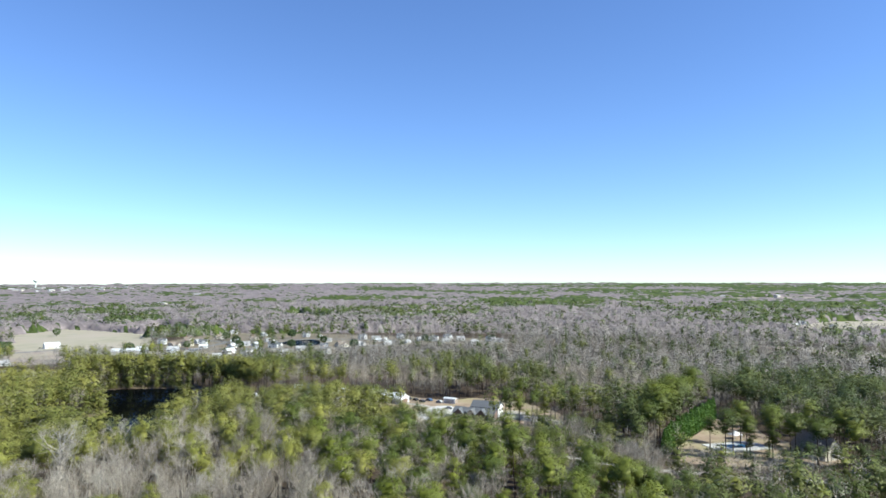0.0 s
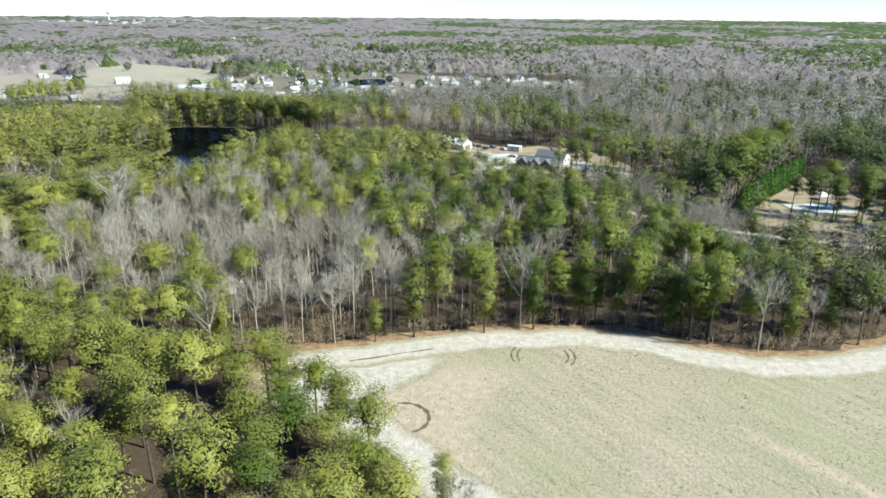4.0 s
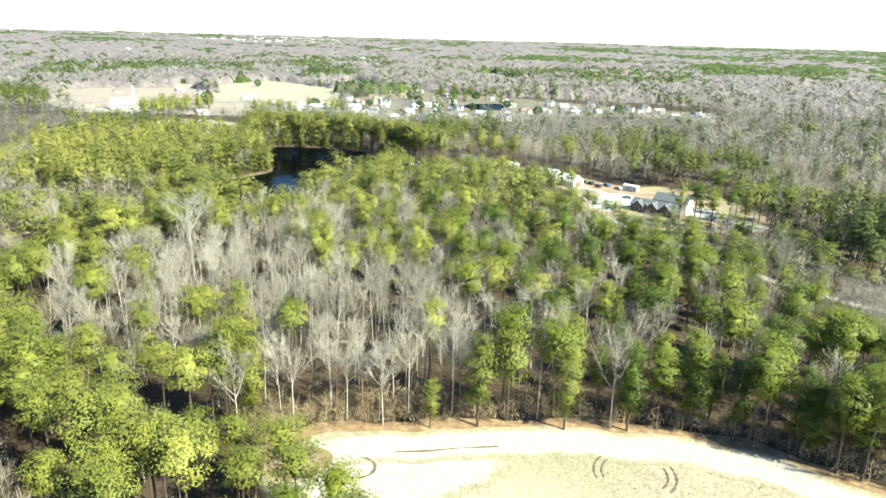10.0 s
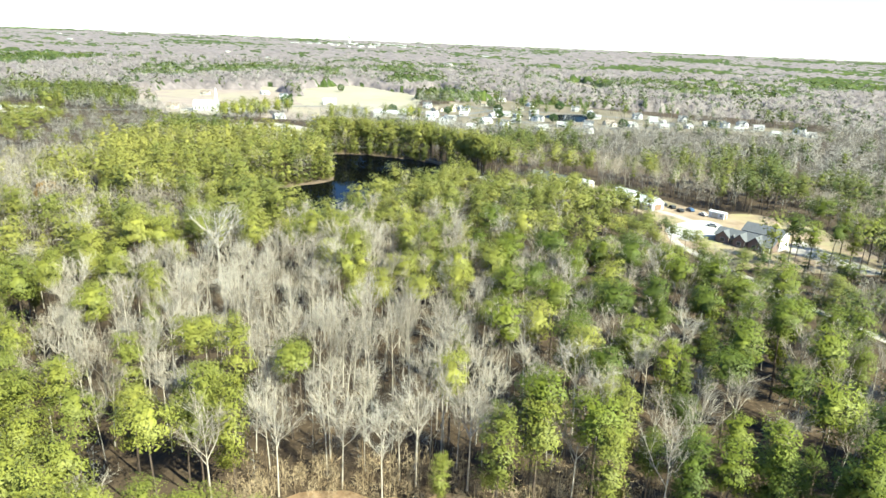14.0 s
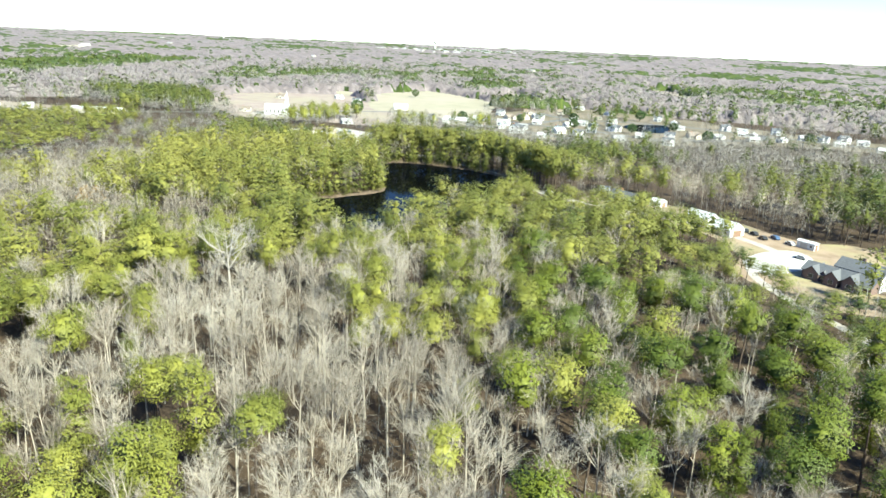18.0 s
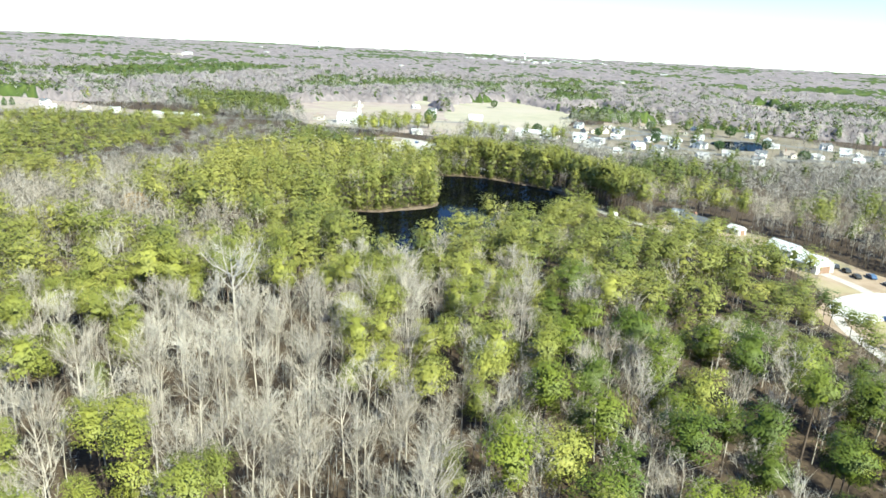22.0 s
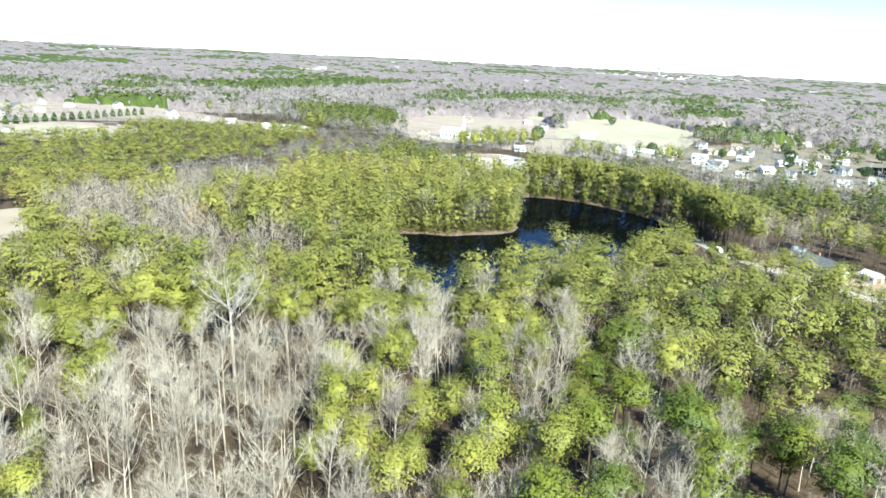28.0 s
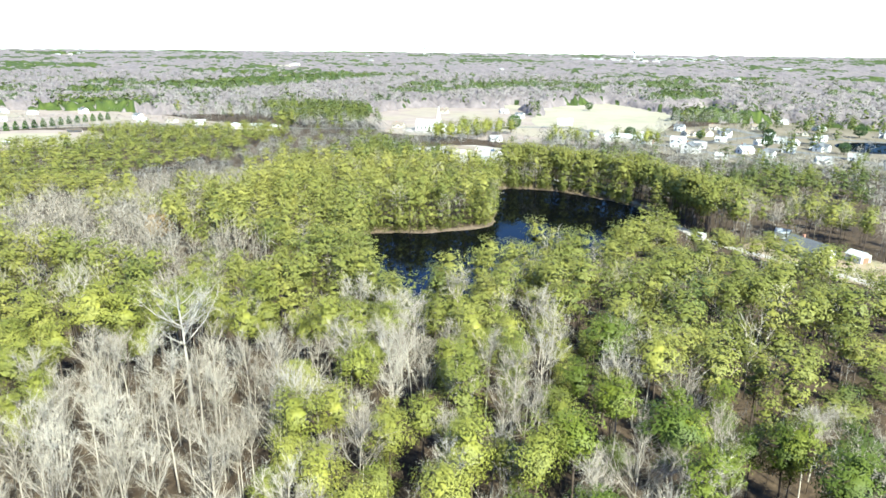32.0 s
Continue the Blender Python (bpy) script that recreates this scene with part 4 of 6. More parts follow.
def fuzz_shape(seed, limbs_n, twigs_n, width, h=18.0, radius=3.9, low=0.36, thick=0.18, wild=0.35):
    """A leafless tree further off: trunk, a few limbs and a rounded haze of twigs, in one."""
    rng = np.random.default_rng(seed)
    lean = rng.normal(0, 0.5, 2)
    top = np.array([[lean[0], lean[1], h * 0.9]])
    bits = [cone_sticks(np.zeros((1, 3)), top, [thick], [0.03], 3)]
    zc, rz = h * (1 + low) / 2, h * (1 - low) / 2
    d = rng.normal(0, 1, (twigs_n, 3))
    d *= rng.uniform(0.35, 0.95, (twigs_n, 1)) / np.linalg.norm(d, axis=1)[:, None]
    a = d * np.array([radius, radius, rz]) + (lean[0], lean[1], zc)
    way = d + rng.normal(0, wild, d.shape) + (0, 0, 0.45)
    way /= np.linalg.norm(way, axis=1)[:, None]
    bits.append(twig_tris(a - way * 0.5, a + way * rng.uniform(0.08, 0.16, (twigs_n, 1)) * h, width, rng))
    if limbs_n:
        u = rng.uniform(low, 0.7, (limbs_n, 1))
        la = np.array([[lean[0], lean[1], h]]) * u
        ang = np.arange(limbs_n) * 2.4
        lb = la + np.stack([np.cos(ang) * radius * 0.7, np.sin(ang) * radius * 0.7, np.full(limbs_n, h * 0.24)], 1)
        bits.append(cone_sticks(la, lb, np.full(limbs_n, thick * 0.45), np.full(limbs_n, 0.02), 3))
    return join(*bits)


def scatter(spacing, x0, x1, y0, y1, rng):
    gx, gy = np.meshgrid(np.arange(x0, x1, spacing), np.arange(y0, y1, spacing))
    x = gx.ravel() + rng.uniform(-0.48, 0.48, gx.size) * spacing
    y = gy.ravel() + rng.uniform(-0.48, 0.48, gx.size) * spacing
    return x, y


def shown(x, y):
    """The part of the plan towards which the flight looks."""
    left = np.where(x > -110, y > 72, y > 112)
    return left & (x < 0.75 * y + 25) & ~((x > 100) & (y < 150))


def merged(name, shapes, x, y, scale, turn, tint, mat, label, category, wide=None):
    """Many plants as one mesh: each takes one of the shapes."""
    vs, ts, tn, nn, n = [], [], [], [], 0
    rng = np.random.default_rng(7)
    pick = rng.integers(0, len(shapes), len(x))
    zz = rise(x, y)
    for k, (v, t) in enumerate(shapes):
        sel = np.nonzero(pick == k)[0]
        if not len(sel):
            continue
        c, s = np.cos(turn[sel])[:, None], np.sin(turn[sel])[:, None]
        sc = scale[sel][:, None]
        wd = sc if wide is None else sc * wide[sel][:, None]
        px = (v[None, :, 0] * c - v[None, :, 1] * s) * wd + x[sel][:, None]
        py = (v[None, :, 0] * s + v[None, :, 1] * c) * wd + y[sel][:, None]
        pz = v[None, :, 2] * sc + zz[sel][:, None]
        vs.append(np.stack([px, py, pz], -1).reshape(-1, 3))
        ts.append((t[None] + (np.arange(len(sel)) * len(v))[:, None, None]).reshape(-1, 3) + n)
        tn.append(np.repeat(tint[sel], len(v)))
        if mat in (M_needles_many, M_twigs_haze_grey, M_twigs_many):
            q = crown_normals(v, t, 0.5 if mat is M_twigs_many else 0.78)
            nn.append(np.stack([q[None, :, 0] * c - q[None, :, 1] * s, q[None, :, 0] * s + q[None, :, 1] * c, q[None, :, 2] + 0 * c], -1).reshape(-1, 3))
        n += len(sel) * len(v)
    me = tri_mesh(name, np.concatenate(vs), np.concatenate(ts), mat, np.concatenate(tn), normals=np.concatenate(nn) if nn else None)
    return tagged(new(name, me), label, category, "", "stuff")


rng = np.random.default_rng(11)
DAM_ROW = [(-238, 436), (-222, 444), (-205, 449), (-186, 452), (-168, 449), (-150, 440), (-134, 429), (-118, 420), (-102, 410)]
# single trees near the flight, then the rest of the woods; the pines that stand out have places of their own
WEST_PINES = [(-179, 220), (-162, 191), (-154, 231), (-154, 253), (-149, 274), (-145, 183), (-135, 200), (-135, 194), (-130, 171), (-130, 254), (-119, 174), (-115, 224), (-114, 262), (-113, 241), (-113, 301), (-112, 326), (-112, 168), (-111, 255), (-109, 148), (-109, 286), (-108, 181), (-104, 267), (-101, 172), (-98, 246), (-93, 137), (-88, 282), (-87, 218), (-85, 229)]
SOUTH_PINES = [(-84, 151), (-81, 168), (-78, 127), (-78, 162), (-77, 120), (-76, 134), (-73, 142), (-69, 162), (-68, 102), (-68, 154), (-65, 109), (-61, 95), (-60, 169), (-60, 134), (-57, 162), (-53, 126), (-50, 104), (-48, 90), (-46, 113), (-34, 89), (-31, 173), (-14, 166), (-6, 184), (15, 181), (25, 175), (28, 185), (36, 180), (53, 178), (71, 176)]
MIDDLE_PINES = [(-80, 310), (-76, 212), (-76, 243), (-73, 208), (-72, 225), (-69, 203), (-68, 230), (-68, 252), (-66, 222), (-66, 264), (-64, 209), (-58, 229), (-58, 315), (-57, 348), (-56, 249), (-53, 207), (-51, 245), (-51, 231), (-51, 277), (-50, 224), (-49, 217), (-46, 308), (-46, 211), (-45, 251), (-44, 230), (-43, 237), (-41, 244), (-40, 258)]
EAST_PINES = [(-40, 312), (-38, 194), (-36, 205), (-36, 267), (-35, 254), (-33, 247), (-32, 276), (-31, 310), (-28, 253), (-25, 238), (-24, 201), (-18, 237), (-17, 224), (-16, 201), (-16, 266), (-16, 195), (-12, 192), (-11, 237), (-8, 273), (-6, 202), (-4, 234), (-3, 227), (-1, 220), (-1, 249), (7, 252), (8, 234), (10, 210), (14, 242), (15, 238), (16, 218), (23, 221), (30, 210), (32, 218), (42, 201), (46, 196), (64, 198), (87, 186), (98, 191),
              (-16, 231), (5, 241), (23, 251), (16, 251), (16, 205), (14, 195), (8, 185), (24, 200), (21, 172), (10, 172), (4, 170), (-4, 168), (-7, 188), (-2, 178), (46, 268), (36, 258), (28, 241)]
EDGE_PINES = [(-25.4, 156, 0.5), (-17.1, 159.4, 0.92), (-12.3, 163.5, 0.95), (-1.3, 163.6, 0.84), (10.1, 167, 0.84), (15.4, 170, 0.8), (21.7, 170.5, 0.86), (29.5, 171, 0.8), (35, 171.5, 0.92), (42, 168, 0.74), (49, 166.5, 0.86),
              (57, 164.5, 0.74), (66, 164, 0.8), (76, 168.5, 0.72), (86, 172, 0.78), (97, 178, 0.84), (110, 184, 0.8), (122, 188, 0.86), (136, 193, 0.8), (-4.2, 101.9, 0.52)]
CORNER_PINES = [(-33, 117), (-36, 124), (-31, 100), (-43, 121), (-29, 94), (-11, 88), (-37, 110), (-40, 128), (-29, 122), (-17, 110), (-13, 99), (-9, 93), (-28, 108), (-49, 129), (-23, 115), (-23, 106), (-16, 100), (-18, 92), (-22, 90)]  # lower trees where the wood meets the field
chosen = np.array(WEST_PINES + SOUTH_PINES + MIDDLE_PINES + EAST_PINES, float)
tx, ty = scatter(6.2, -420, 330, 60, 470, rng)
ok = wooded(tx, ty) & shown(tx, ty) & (np.hypot(tx + 40, ty - 170) < 330) & (np.hypot(tx + 117.5, ty - 212.5) > 5.5)
tx, ty = tx[ok], ty[ok]
share = pine_share(tx, ty)
is_pine = rng.uniform(0, 1, len(tx)) < share
gap = np.hypot(tx[:, None] - chosen[:, 0], ty[:, None] - chosen[:, 1]).min(1)
known = (np.hypot((tx + 40) / 1.15, ty - 195) < 78) & (ty > 140)
is_pine &= ~(known & (gap < 7.4) & (rng.uniform(0, 1, len(tx)) < 0.8))
corner = (tx > -78) & (ty < 138)
ok = ~(corner & (np.minimum(gap, np.hypot(tx[:, None] - np.array(CORNER_PINES)[:, 0], ty[:, None] - np.array(CORNER_PINES)[:, 1]).min(1)) < np.where(tx > -52, 8.0, 6.2)))
ok &= is_pine | (rng.uniform(0, 1, len(tx)) < np.where((tx > -24) & (tx < 52) & (ty > 164) & (ty < 264), 0.5, 1.0))
ok &= np.where(is_pine, gap > np.where(known, 7.4, 5.8), gap > 3.6) & ~(is_pine & known & (share < 0.5))
tx, ty, share, is_pine = (np.concatenate([v[ok], w]) for v, w in ((tx, chosen[:, 0]), (ty, chosen[:, 1]), (share, np.ones(len(chosen))), (is_pine, np.ones(len(chosen), bool))))
dist = np.hypot((tx + 42) / 1.1, ty - 176)
order = np.argsort(dist)
near_pines = [i for i in order if is_pine[i]][:275]
near_bare = [i for i in order if not is_pine[i]][:330]
single = np.zeros(len(tx), bool)
single[near_pines + near_bare] = True


def grow(name, shape, mats, labels, label, category, group):
    """A tree as a thing of trunk and crown, at the origin."""
    ob = thing(name, pose(0, 0, 0), label, category, group)
    for pn, (v, t), mat, lb in zip(("trunk", "crown"), shape, mats, labels):
        soft = crown_normals(v, t) if mat in (M_needles, M_needles_green_shaded) and pn == "crown" else None
        part(pn, tri_mesh(pn, v, t, mat, normals=soft), mat, ob, lb)
    return ob


def plant(protos, places, rng, lo, hi):
    """Copies of the prototypes at the places; the prototypes take the first ones."""
    for n, (x, y) in enumerate(places):
        s = rng.uniform(lo, hi)
        m = Matrix.LocRotScale((x, y, -0.05), Euler((rng.normal(0, 0.03), rng.normal(0, 0.03), rng.uniform(0, 6.28))), None)
        edge = len(protos) == 6 and near_line([x], [y], EDGE, 11.0)[0] and n >= len(protos)
        proto = protos[(4, 2)[n % 2]] if edge else protos[n % len(protos)]
        ob = proto if n < len(protos) else copy_thing(proto, m)
        ob.matrix_basis = m @ Matrix.Diagonal((s * rng.uniform(0.92, 1.1), s * rng.uniform(0.92, 1.1), s, 1))


PINE_KINDS = [  # puffs, base of the crown, radius, puff, dome, label
    (26, 0.56, 3.3, 1.75, 0.42, "tall pine with a rounded green crown"),
    (24, 0.62, 3.3, 1.7, 0.4, "tall pine with a long bare trunk and domed green crown"),
    (32, 0.46, 3.1, 1.65, 0.4, "full pine with green needle clumps down the trunk"),
    (24, 0.66, 3.7, 1.6, 0.42, "broad flat-topped green pine on a bare trunk"),
    (38, 0.2, 2.4, 1.5, 0.4, "pine at the wood's edge with low green boughs"),
    (26, 0.58, 3.5, 1.6, 0.36, "tall pine with an open uneven green crown"),
]
pines, green_pines = ([grow("pine_tree", pine_shape(seed + k, n, 108, 0.4, base, rad, 21, 6, puff, dome, 0.34, 0.45), (M_pine_bark, mat), ("", needles), label.replace("green", colour), "pine tree", "pines of the wood")
                       for k, (n, base, rad, puff, dome, label) in enumerate(PINE_KINDS)] for seed, mat, colour, needles in ((40, M_needles, "olive-green", "clumped olive needles"), (50, M_needles_green_shaded, "deep green", "clumped green needles")))
# eastern pines take the green needles, whose colour holds some side-lit shade
east = [tx[i] + 0.25 * (ty[i] - 200) + rng.normal(0, 14) > -30 and ty[i] > 128 + rng.normal(0, 8) for i in near_pines]
plant(pines, [(tx[i], ty[i]) for i, e in zip(near_pines, east) if not e], rng, 0.7, 1.14)
plant(green_pines, [(tx[i], ty[i]) for i, e in zip(near_pines, east) if e], rng, 0.7, 1.14)
bares = [grow("bare_tree", bare_shape(80 + k, (10, 13, 8, 11)[k], 52, 1150, 0.036, 18, (3.4, 4.2, 2.9, 3.7)[k], (0.42, 0.36, 0.5, 0.34)[k], 5, 0.165, 1.0), (M_grey_bark, M_twigs), ("", "haze of fine grey twigs"),
              ("leafless grey-barked tree with fine upright twigs", "spreading leafless tree with pale grey limbs", "slim leafless tree with a narrow twiggy top", "many-limbed leafless grey tree in winter")[k], "bare tree", "leafless trees of the wood") for k in range(4)]
plant(bares, [(tx[i], ty[i]) for i in near_bare], rng, 0.68, 1.12)

# low-boughed pines along the wood's edge by the field
for k, (x, y, s) in enumerate(EDGE_PINES):
    m = pose(x, y, 0, 0, 0, 83 * k)
    ob = copy_thing((green_pines if x > 5 else pines)[(4, 2)[k % 3 == 2]], m)
    ob.matrix_basis = m @ Matrix.Diagonal((s * 1.12, s * 1.12, s, 1))

for k, (x, y) in enumerate(CORNER_PINES):
    m = pose(x, y, 0, 0, 0, 61 * k)
    ob = copy_thing((pines if k % 4 else green_pines)[(0, 5, 2, 1)[k % 4]], m)
    s = 0.64 + 0.03 * (k * 7 % 5)
    ob.matrix_basis = m @ Matrix.Diagonal((s * 1.45, s * 1.45, s, 1))

# the great pale bare tree that stands over the wood
big = grow("bare_tree", bare_shape(5, 18, 150, 900, 0.045, 25.5, 8.0, 0.5, 8, 0.42, 1.9), (M_pale_bark, M_pale_bark), ("", "pale bleached twigs"), "great pale leafless tree standing above the wood", "bare tree", "")
big.matrix_world = pose(-117.5, 212.5, 0)


rest = ~single
for kind in (True, False):
    sel = rest & (is_pine == kind)
    x, y = tx[sel], ty[sel]
    n = len(x)
    turn, tint = rng.uniform(0, 6.28, n), np.clip(rng.normal(0.45, 0.2, n), 0, 1)
    if kind:
        sc = rng.uniform(0.66, 1.1, n) * height_factor(x, y)
        f = rng.uniform(0, len(DAM_ROW) - 1.001, 190)
        row = np.array(DAM_ROW, float)
        q = row[f.astype(int)] + (f % 1)[:, None] * (row[f.astype(int) + 1] - row[f.astype(int)]) + rng.normal(0, 4.2, (190, 2))
        q = q[~near_line(q[:, 0], q[:, 1], DAM_LANE, 2.6) & ~near_line(q[:, 0], q[:, 1], [(-132, 417), (-118, 407), (-102, 399)], 8.0) & ~inside(q[:, 0], q[:, 1], POND)]
        x, y, sc = np.concatenate([x, q[:, 0]]), np.concatenate([y, q[:, 1]]), np.concatenate([sc, rng.uniform(0.95, 1.15, len(q))])
        shore = np.array([(p.x, p.y) for p in smooth_outline(POND, 14, 0)]) 
        shore = np.repeat(shore, 3, 0) + rng.normal(0, 4.0, (3 * len(shore), 2))
        shore = np.concatenate([shore, np.repeat(row[:7], 20, 0) + rng.normal(0, 4.5, (140, 2))])
        shore = shore[wooded(shore[:, 0], shore[:, 1])]
        k = len(shore)
        merged("pine_wood", [pine_shape(170 + j, 15, 13, 1.15, 0.02, 3.6, 20.5, 3, 1.9)[1] for j in range(4)], shore[:, 0], shore[:, 1], rng.uniform(0.36, 0.8, k), rng.uniform(0, 6.28, k), rng.uniform(0.2, 0.7, k),
               M_needles_many, "young pines with boughs down to the pond's bank", "pine wood")
        reeds = np.array([(p.x, p.y) for p in smooth_outline(POND, 40, 0)])
        reeds = np.repeat(reeds, 2, 0) + rng.normal(0, 1.5, (2 * len(reeds), 2))
        reeds = reeds[~inside(reeds[:, 0], reeds[:, 1], POND)]
        k = len(reeds)
        merged("brush", [fuzz_shape(350 + j, 0, 60, 0.15, 11, 3.2, 0.02, 0.1, 0.6) for j in range(4)], reeds[:, 0], reeds[:, 1], rng.uniform(0.14, 0.36, k), rng.uniform(0, 6.28, k), rng.uniform(0.4, 0.9, k), M_brush, "tan reeds and dry brush on the pond's rim", "brush")
        n = len(x)
        # tint darkens eastward: shade of the deep eastern wood put into the needles
        turn, tint = rng.uniform(0, 6.28, n), np.clip(rng.normal(0.62 - 0.35 * np.clip((x + 70) / 90, 0, 1) - 0.22 * np.clip((x - 60) / 60, 0, 1) + 0.22 * np.clip((-210 - x) / 60, 0, 1), 0.15, n), 0, 1)
        close = np.hypot(x + 60, y - 190) < 150
        for some, shapes in ((close, [pine_shape(140 + k, 18, 38, 0.66, (0.5, 0.42, 0.56, 0.52)[k], (3.0, 2.9, 3.4, 3.1)[k], 20.5, 4, 1.85) for k in range(4)]),
                             (~close, [pine_shape(150 + k, 13, 24, 0.92, (0.42, 0.36, 0.5, 0.44)[k], (3.2, 3.0, 3.6, 3.3)[k], 20.5, 3, 2.0) for k in range(4)])):
            merged("pine_wood", [s[1] for s in shapes], x[some], y[some], sc[some], turn[some], tint[some], M_needles_many, "dense yellow-green pine crowns of the wood", "pine wood", 1.05 * height_factor(x[some], y[some]) ** -0.8)
            merged("pine_trunks", [s[0] for s in shapes], x[some], y[some], sc[some], turn[some], tint[some], M_pine_bark, "slender brown pine trunks of the wood", "pine trunks")
    else:
        sc = rng.uniform(0.75, 1.2, n) * height_factor(x, y)
        shapes = [fuzz_shape(180 + k, 5, 96, 0.11, 17, (4.1, 4.6, 3.7, 4.3)[k], 0.24, 0.1, 0.7) for k in range(4)]
        merged("bare_wood", shapes, x, y, sc, turn, tint, M_twigs_many, "grey leafless trees of the winter wood", "bare wood")

# undergrowth: young bare trees and brown brush between the trunks
bx, by = scatter(4.3, -330, 200, 78, 440, rng)
ok = wooded(bx, by) & shown(bx, by)
bx, by = bx[ok], by[ok]
keep = rng.uniform(0, 1, len(bx)) < np.where((by < 146) & (bx > -110), 0.15, np.where((bx > -24) & (bx < 60) & (by > 176) & (by < 270), 0.2, np.clip(0.85 - pine_share(bx, by), 0.2, 0.6)))
bx, by = bx[keep], by[keep]
ex, ey = scatter(2.2, -60, 120, 85, 200, rng)
ok = wooded(ex, ey) & near_line(ex, ey, EDGE, 8.5) & ~near_line(ex, ey, EDGE, 3.4)
ok &= rng.uniform(0, 1, len(ex)) < 0.75
bx, by = np.concatenate([bx, ex[ok]]), np.concatenate([by, ey[ok]])
# low beige brush on the rim of the field
lx, ly = scatter(1.5, -62, 130, 88, 205, rng)
ok = wooded(lx, ly) & near_line(lx, ly, EDGE, 6.0) & ~near_line(lx, ly, EDGE, 1.8) & (rng.uniform(0, 1, len(lx)) < 0.85)
low = rng.uniform(0.3, 1.15, len(bx))
wide = ok | (wooded(lx, ly) & near_line(lx, ly, EDGE, 10.0) & ~near_line(lx, ly, EDGE, 2.6) & (lx < 2) & (ly > 138) & (rng.uniform(0, 1, len(lx)) < 0.55))
lx, ly = lx[wide], ly[wide]
n = len(lx)
merged("brush", [fuzz_shape(330 + k, 0, 84, 0.17, 11, 3.4, 0.02, 0.1, 0.6) for k in range(4)], lx, ly, rng.uniform(0.16, 0.5, n), rng.uniform(0, 6.28, n), rng.uniform(0.45, 1.0, n), M_brush, "low beige brush along the rim of the field", "brush")
f = rng.uniform(0, 5.99, 170)
q = row[f.astype(int)] + (f % 1)[:, None] * (row[f.astype(int) + 1] - row[f.astype(int)]) + rng.normal(0, 3.0, (170, 2)) + (3, 9)
q = q[wooded(q[:, 0], q[:, 1])]
bx, by, low = np.concatenate([bx, q[:, 0]]), np.concatenate([by, q[:, 1]]), np.concatenate([low, rng.uniform(0.5, 1.0, len(q))])
n = len(bx)
shapes = [fuzz_shape(300 + k, 2, 36, 0.085, 11, (2.4, 2.9, 2.1, 2.6)[k], 0.2, 0.07, 0.7) for k in range(4)]
by_edge = near_line(bx, by, EDGE, 9)
# the saplings share the twig colour that has haze mixed in
for some, mat, label, category in ((by_edge, M_brush, "tangled brown brush and saplings along the field", "undergrowth"), (~by_edge, M_twigs_haze_grey, "thin grey saplings under the pines", "undergrowth")):
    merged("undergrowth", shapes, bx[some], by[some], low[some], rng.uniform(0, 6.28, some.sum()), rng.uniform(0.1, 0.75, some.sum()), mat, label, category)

# middle distance
mx, my = scatter(7.8, -780, 620, 100, 860, rng)
d = np.hypot(mx + 40, my - 170)
homes = np.array([(x, y) for x, y, _ in SUBURB_HOMES] + [(-262, 664), (-231, 622), (-272, 726), (-203, 650)])
clear = ~inside(mx, my, MEADOW) & ~inside(mx, my, CHURCH_FIELD) & (np.hypot(mx[:, None] - homes[:, 0], my[:, None] - homes[:, 1]).min(1) > 13) & inside(mx, my, SUBURB) & (rng.uniform(0, 1, len(mx)) < 0.3)
for s in STREETS:
    clear &= ~near_line(mx, my, s, 7)
clear &= ~inside(mx, my, [(-182, 740), (-182, 780), (-150, 802), (-128, 762), (-128, 724), (-152, 712)])
ok = (wooded(mx, my) | clear) & shown(mx, my) & (d >= 330) & (d < 720)
mx, my = mx[ok], my[ok]
is_p = rng.uniform(0, 1, len(mx)) < pine_share(mx, my)
ex, ey = scatter(7.5, -420, 330, 200, 660, rng)
ok = wooded(ex, ey) & shown(ex, ey) & (np.hypot(ex + 40, ey - 170) >= 325) & (np.hypot(ex + 40, ey - 170) < 480)
ok &= rng.uniform(0, 1, len(ex)) > pine_share(ex, ey) + 0.25
mx, my, is_p = np.concatenate([mx, ex[ok]]), np.concatenate([my, ey[ok]]), np.concatenate([is_p, np.zeros(ok.sum(), bool)])
for kind in (True, False):
    x, y = mx[is_p == kind], my[is_p == kind]
    n = len(x)
    # pine tint again carries painted shade to the east, brighter far west
    turn, tint = rng.uniform(0, 6.28, n), np.clip(rng.normal(0.2 - 0.12 * np.clip(x / 120, 0, 1) + 0.4 * np.clip((-300 - x) / 60, 0, 1) * (y < 480) if kind else 0.55, 0.13, n), 0, 1)
    hf = height_factor(x, y)
    if kind:
        shapes = [pine_shape(400 + k, 11, 14, 1.35, (0.3, 0.38, 0.24, 0.42)[k], (3.8, 4.2, 3.4, 4.4)[k], 19, 3, 2.3)[1] for k in range(4)]
        merged("pine_wood", [s for s in shapes], x, y, rng.uniform(0.7, 1.05, n) * hf, turn, tint, M_needles_many, "pine crowns in the middle distance", "pine wood", 1.05 * hf**-0.8)
    else:
        # middle-distance haze is painted into these twigs' grey
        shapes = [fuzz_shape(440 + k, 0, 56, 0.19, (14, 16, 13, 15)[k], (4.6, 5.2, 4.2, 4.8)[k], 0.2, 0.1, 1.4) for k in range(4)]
        merged("bare_wood", shapes, x, y, rng.uniform(0.75, 1.2, n) * hf, turn, tint, M_twigs_haze_grey, "grey leafless woods in the middle distance", "bare wood", 1.05 * hf**-0.6)

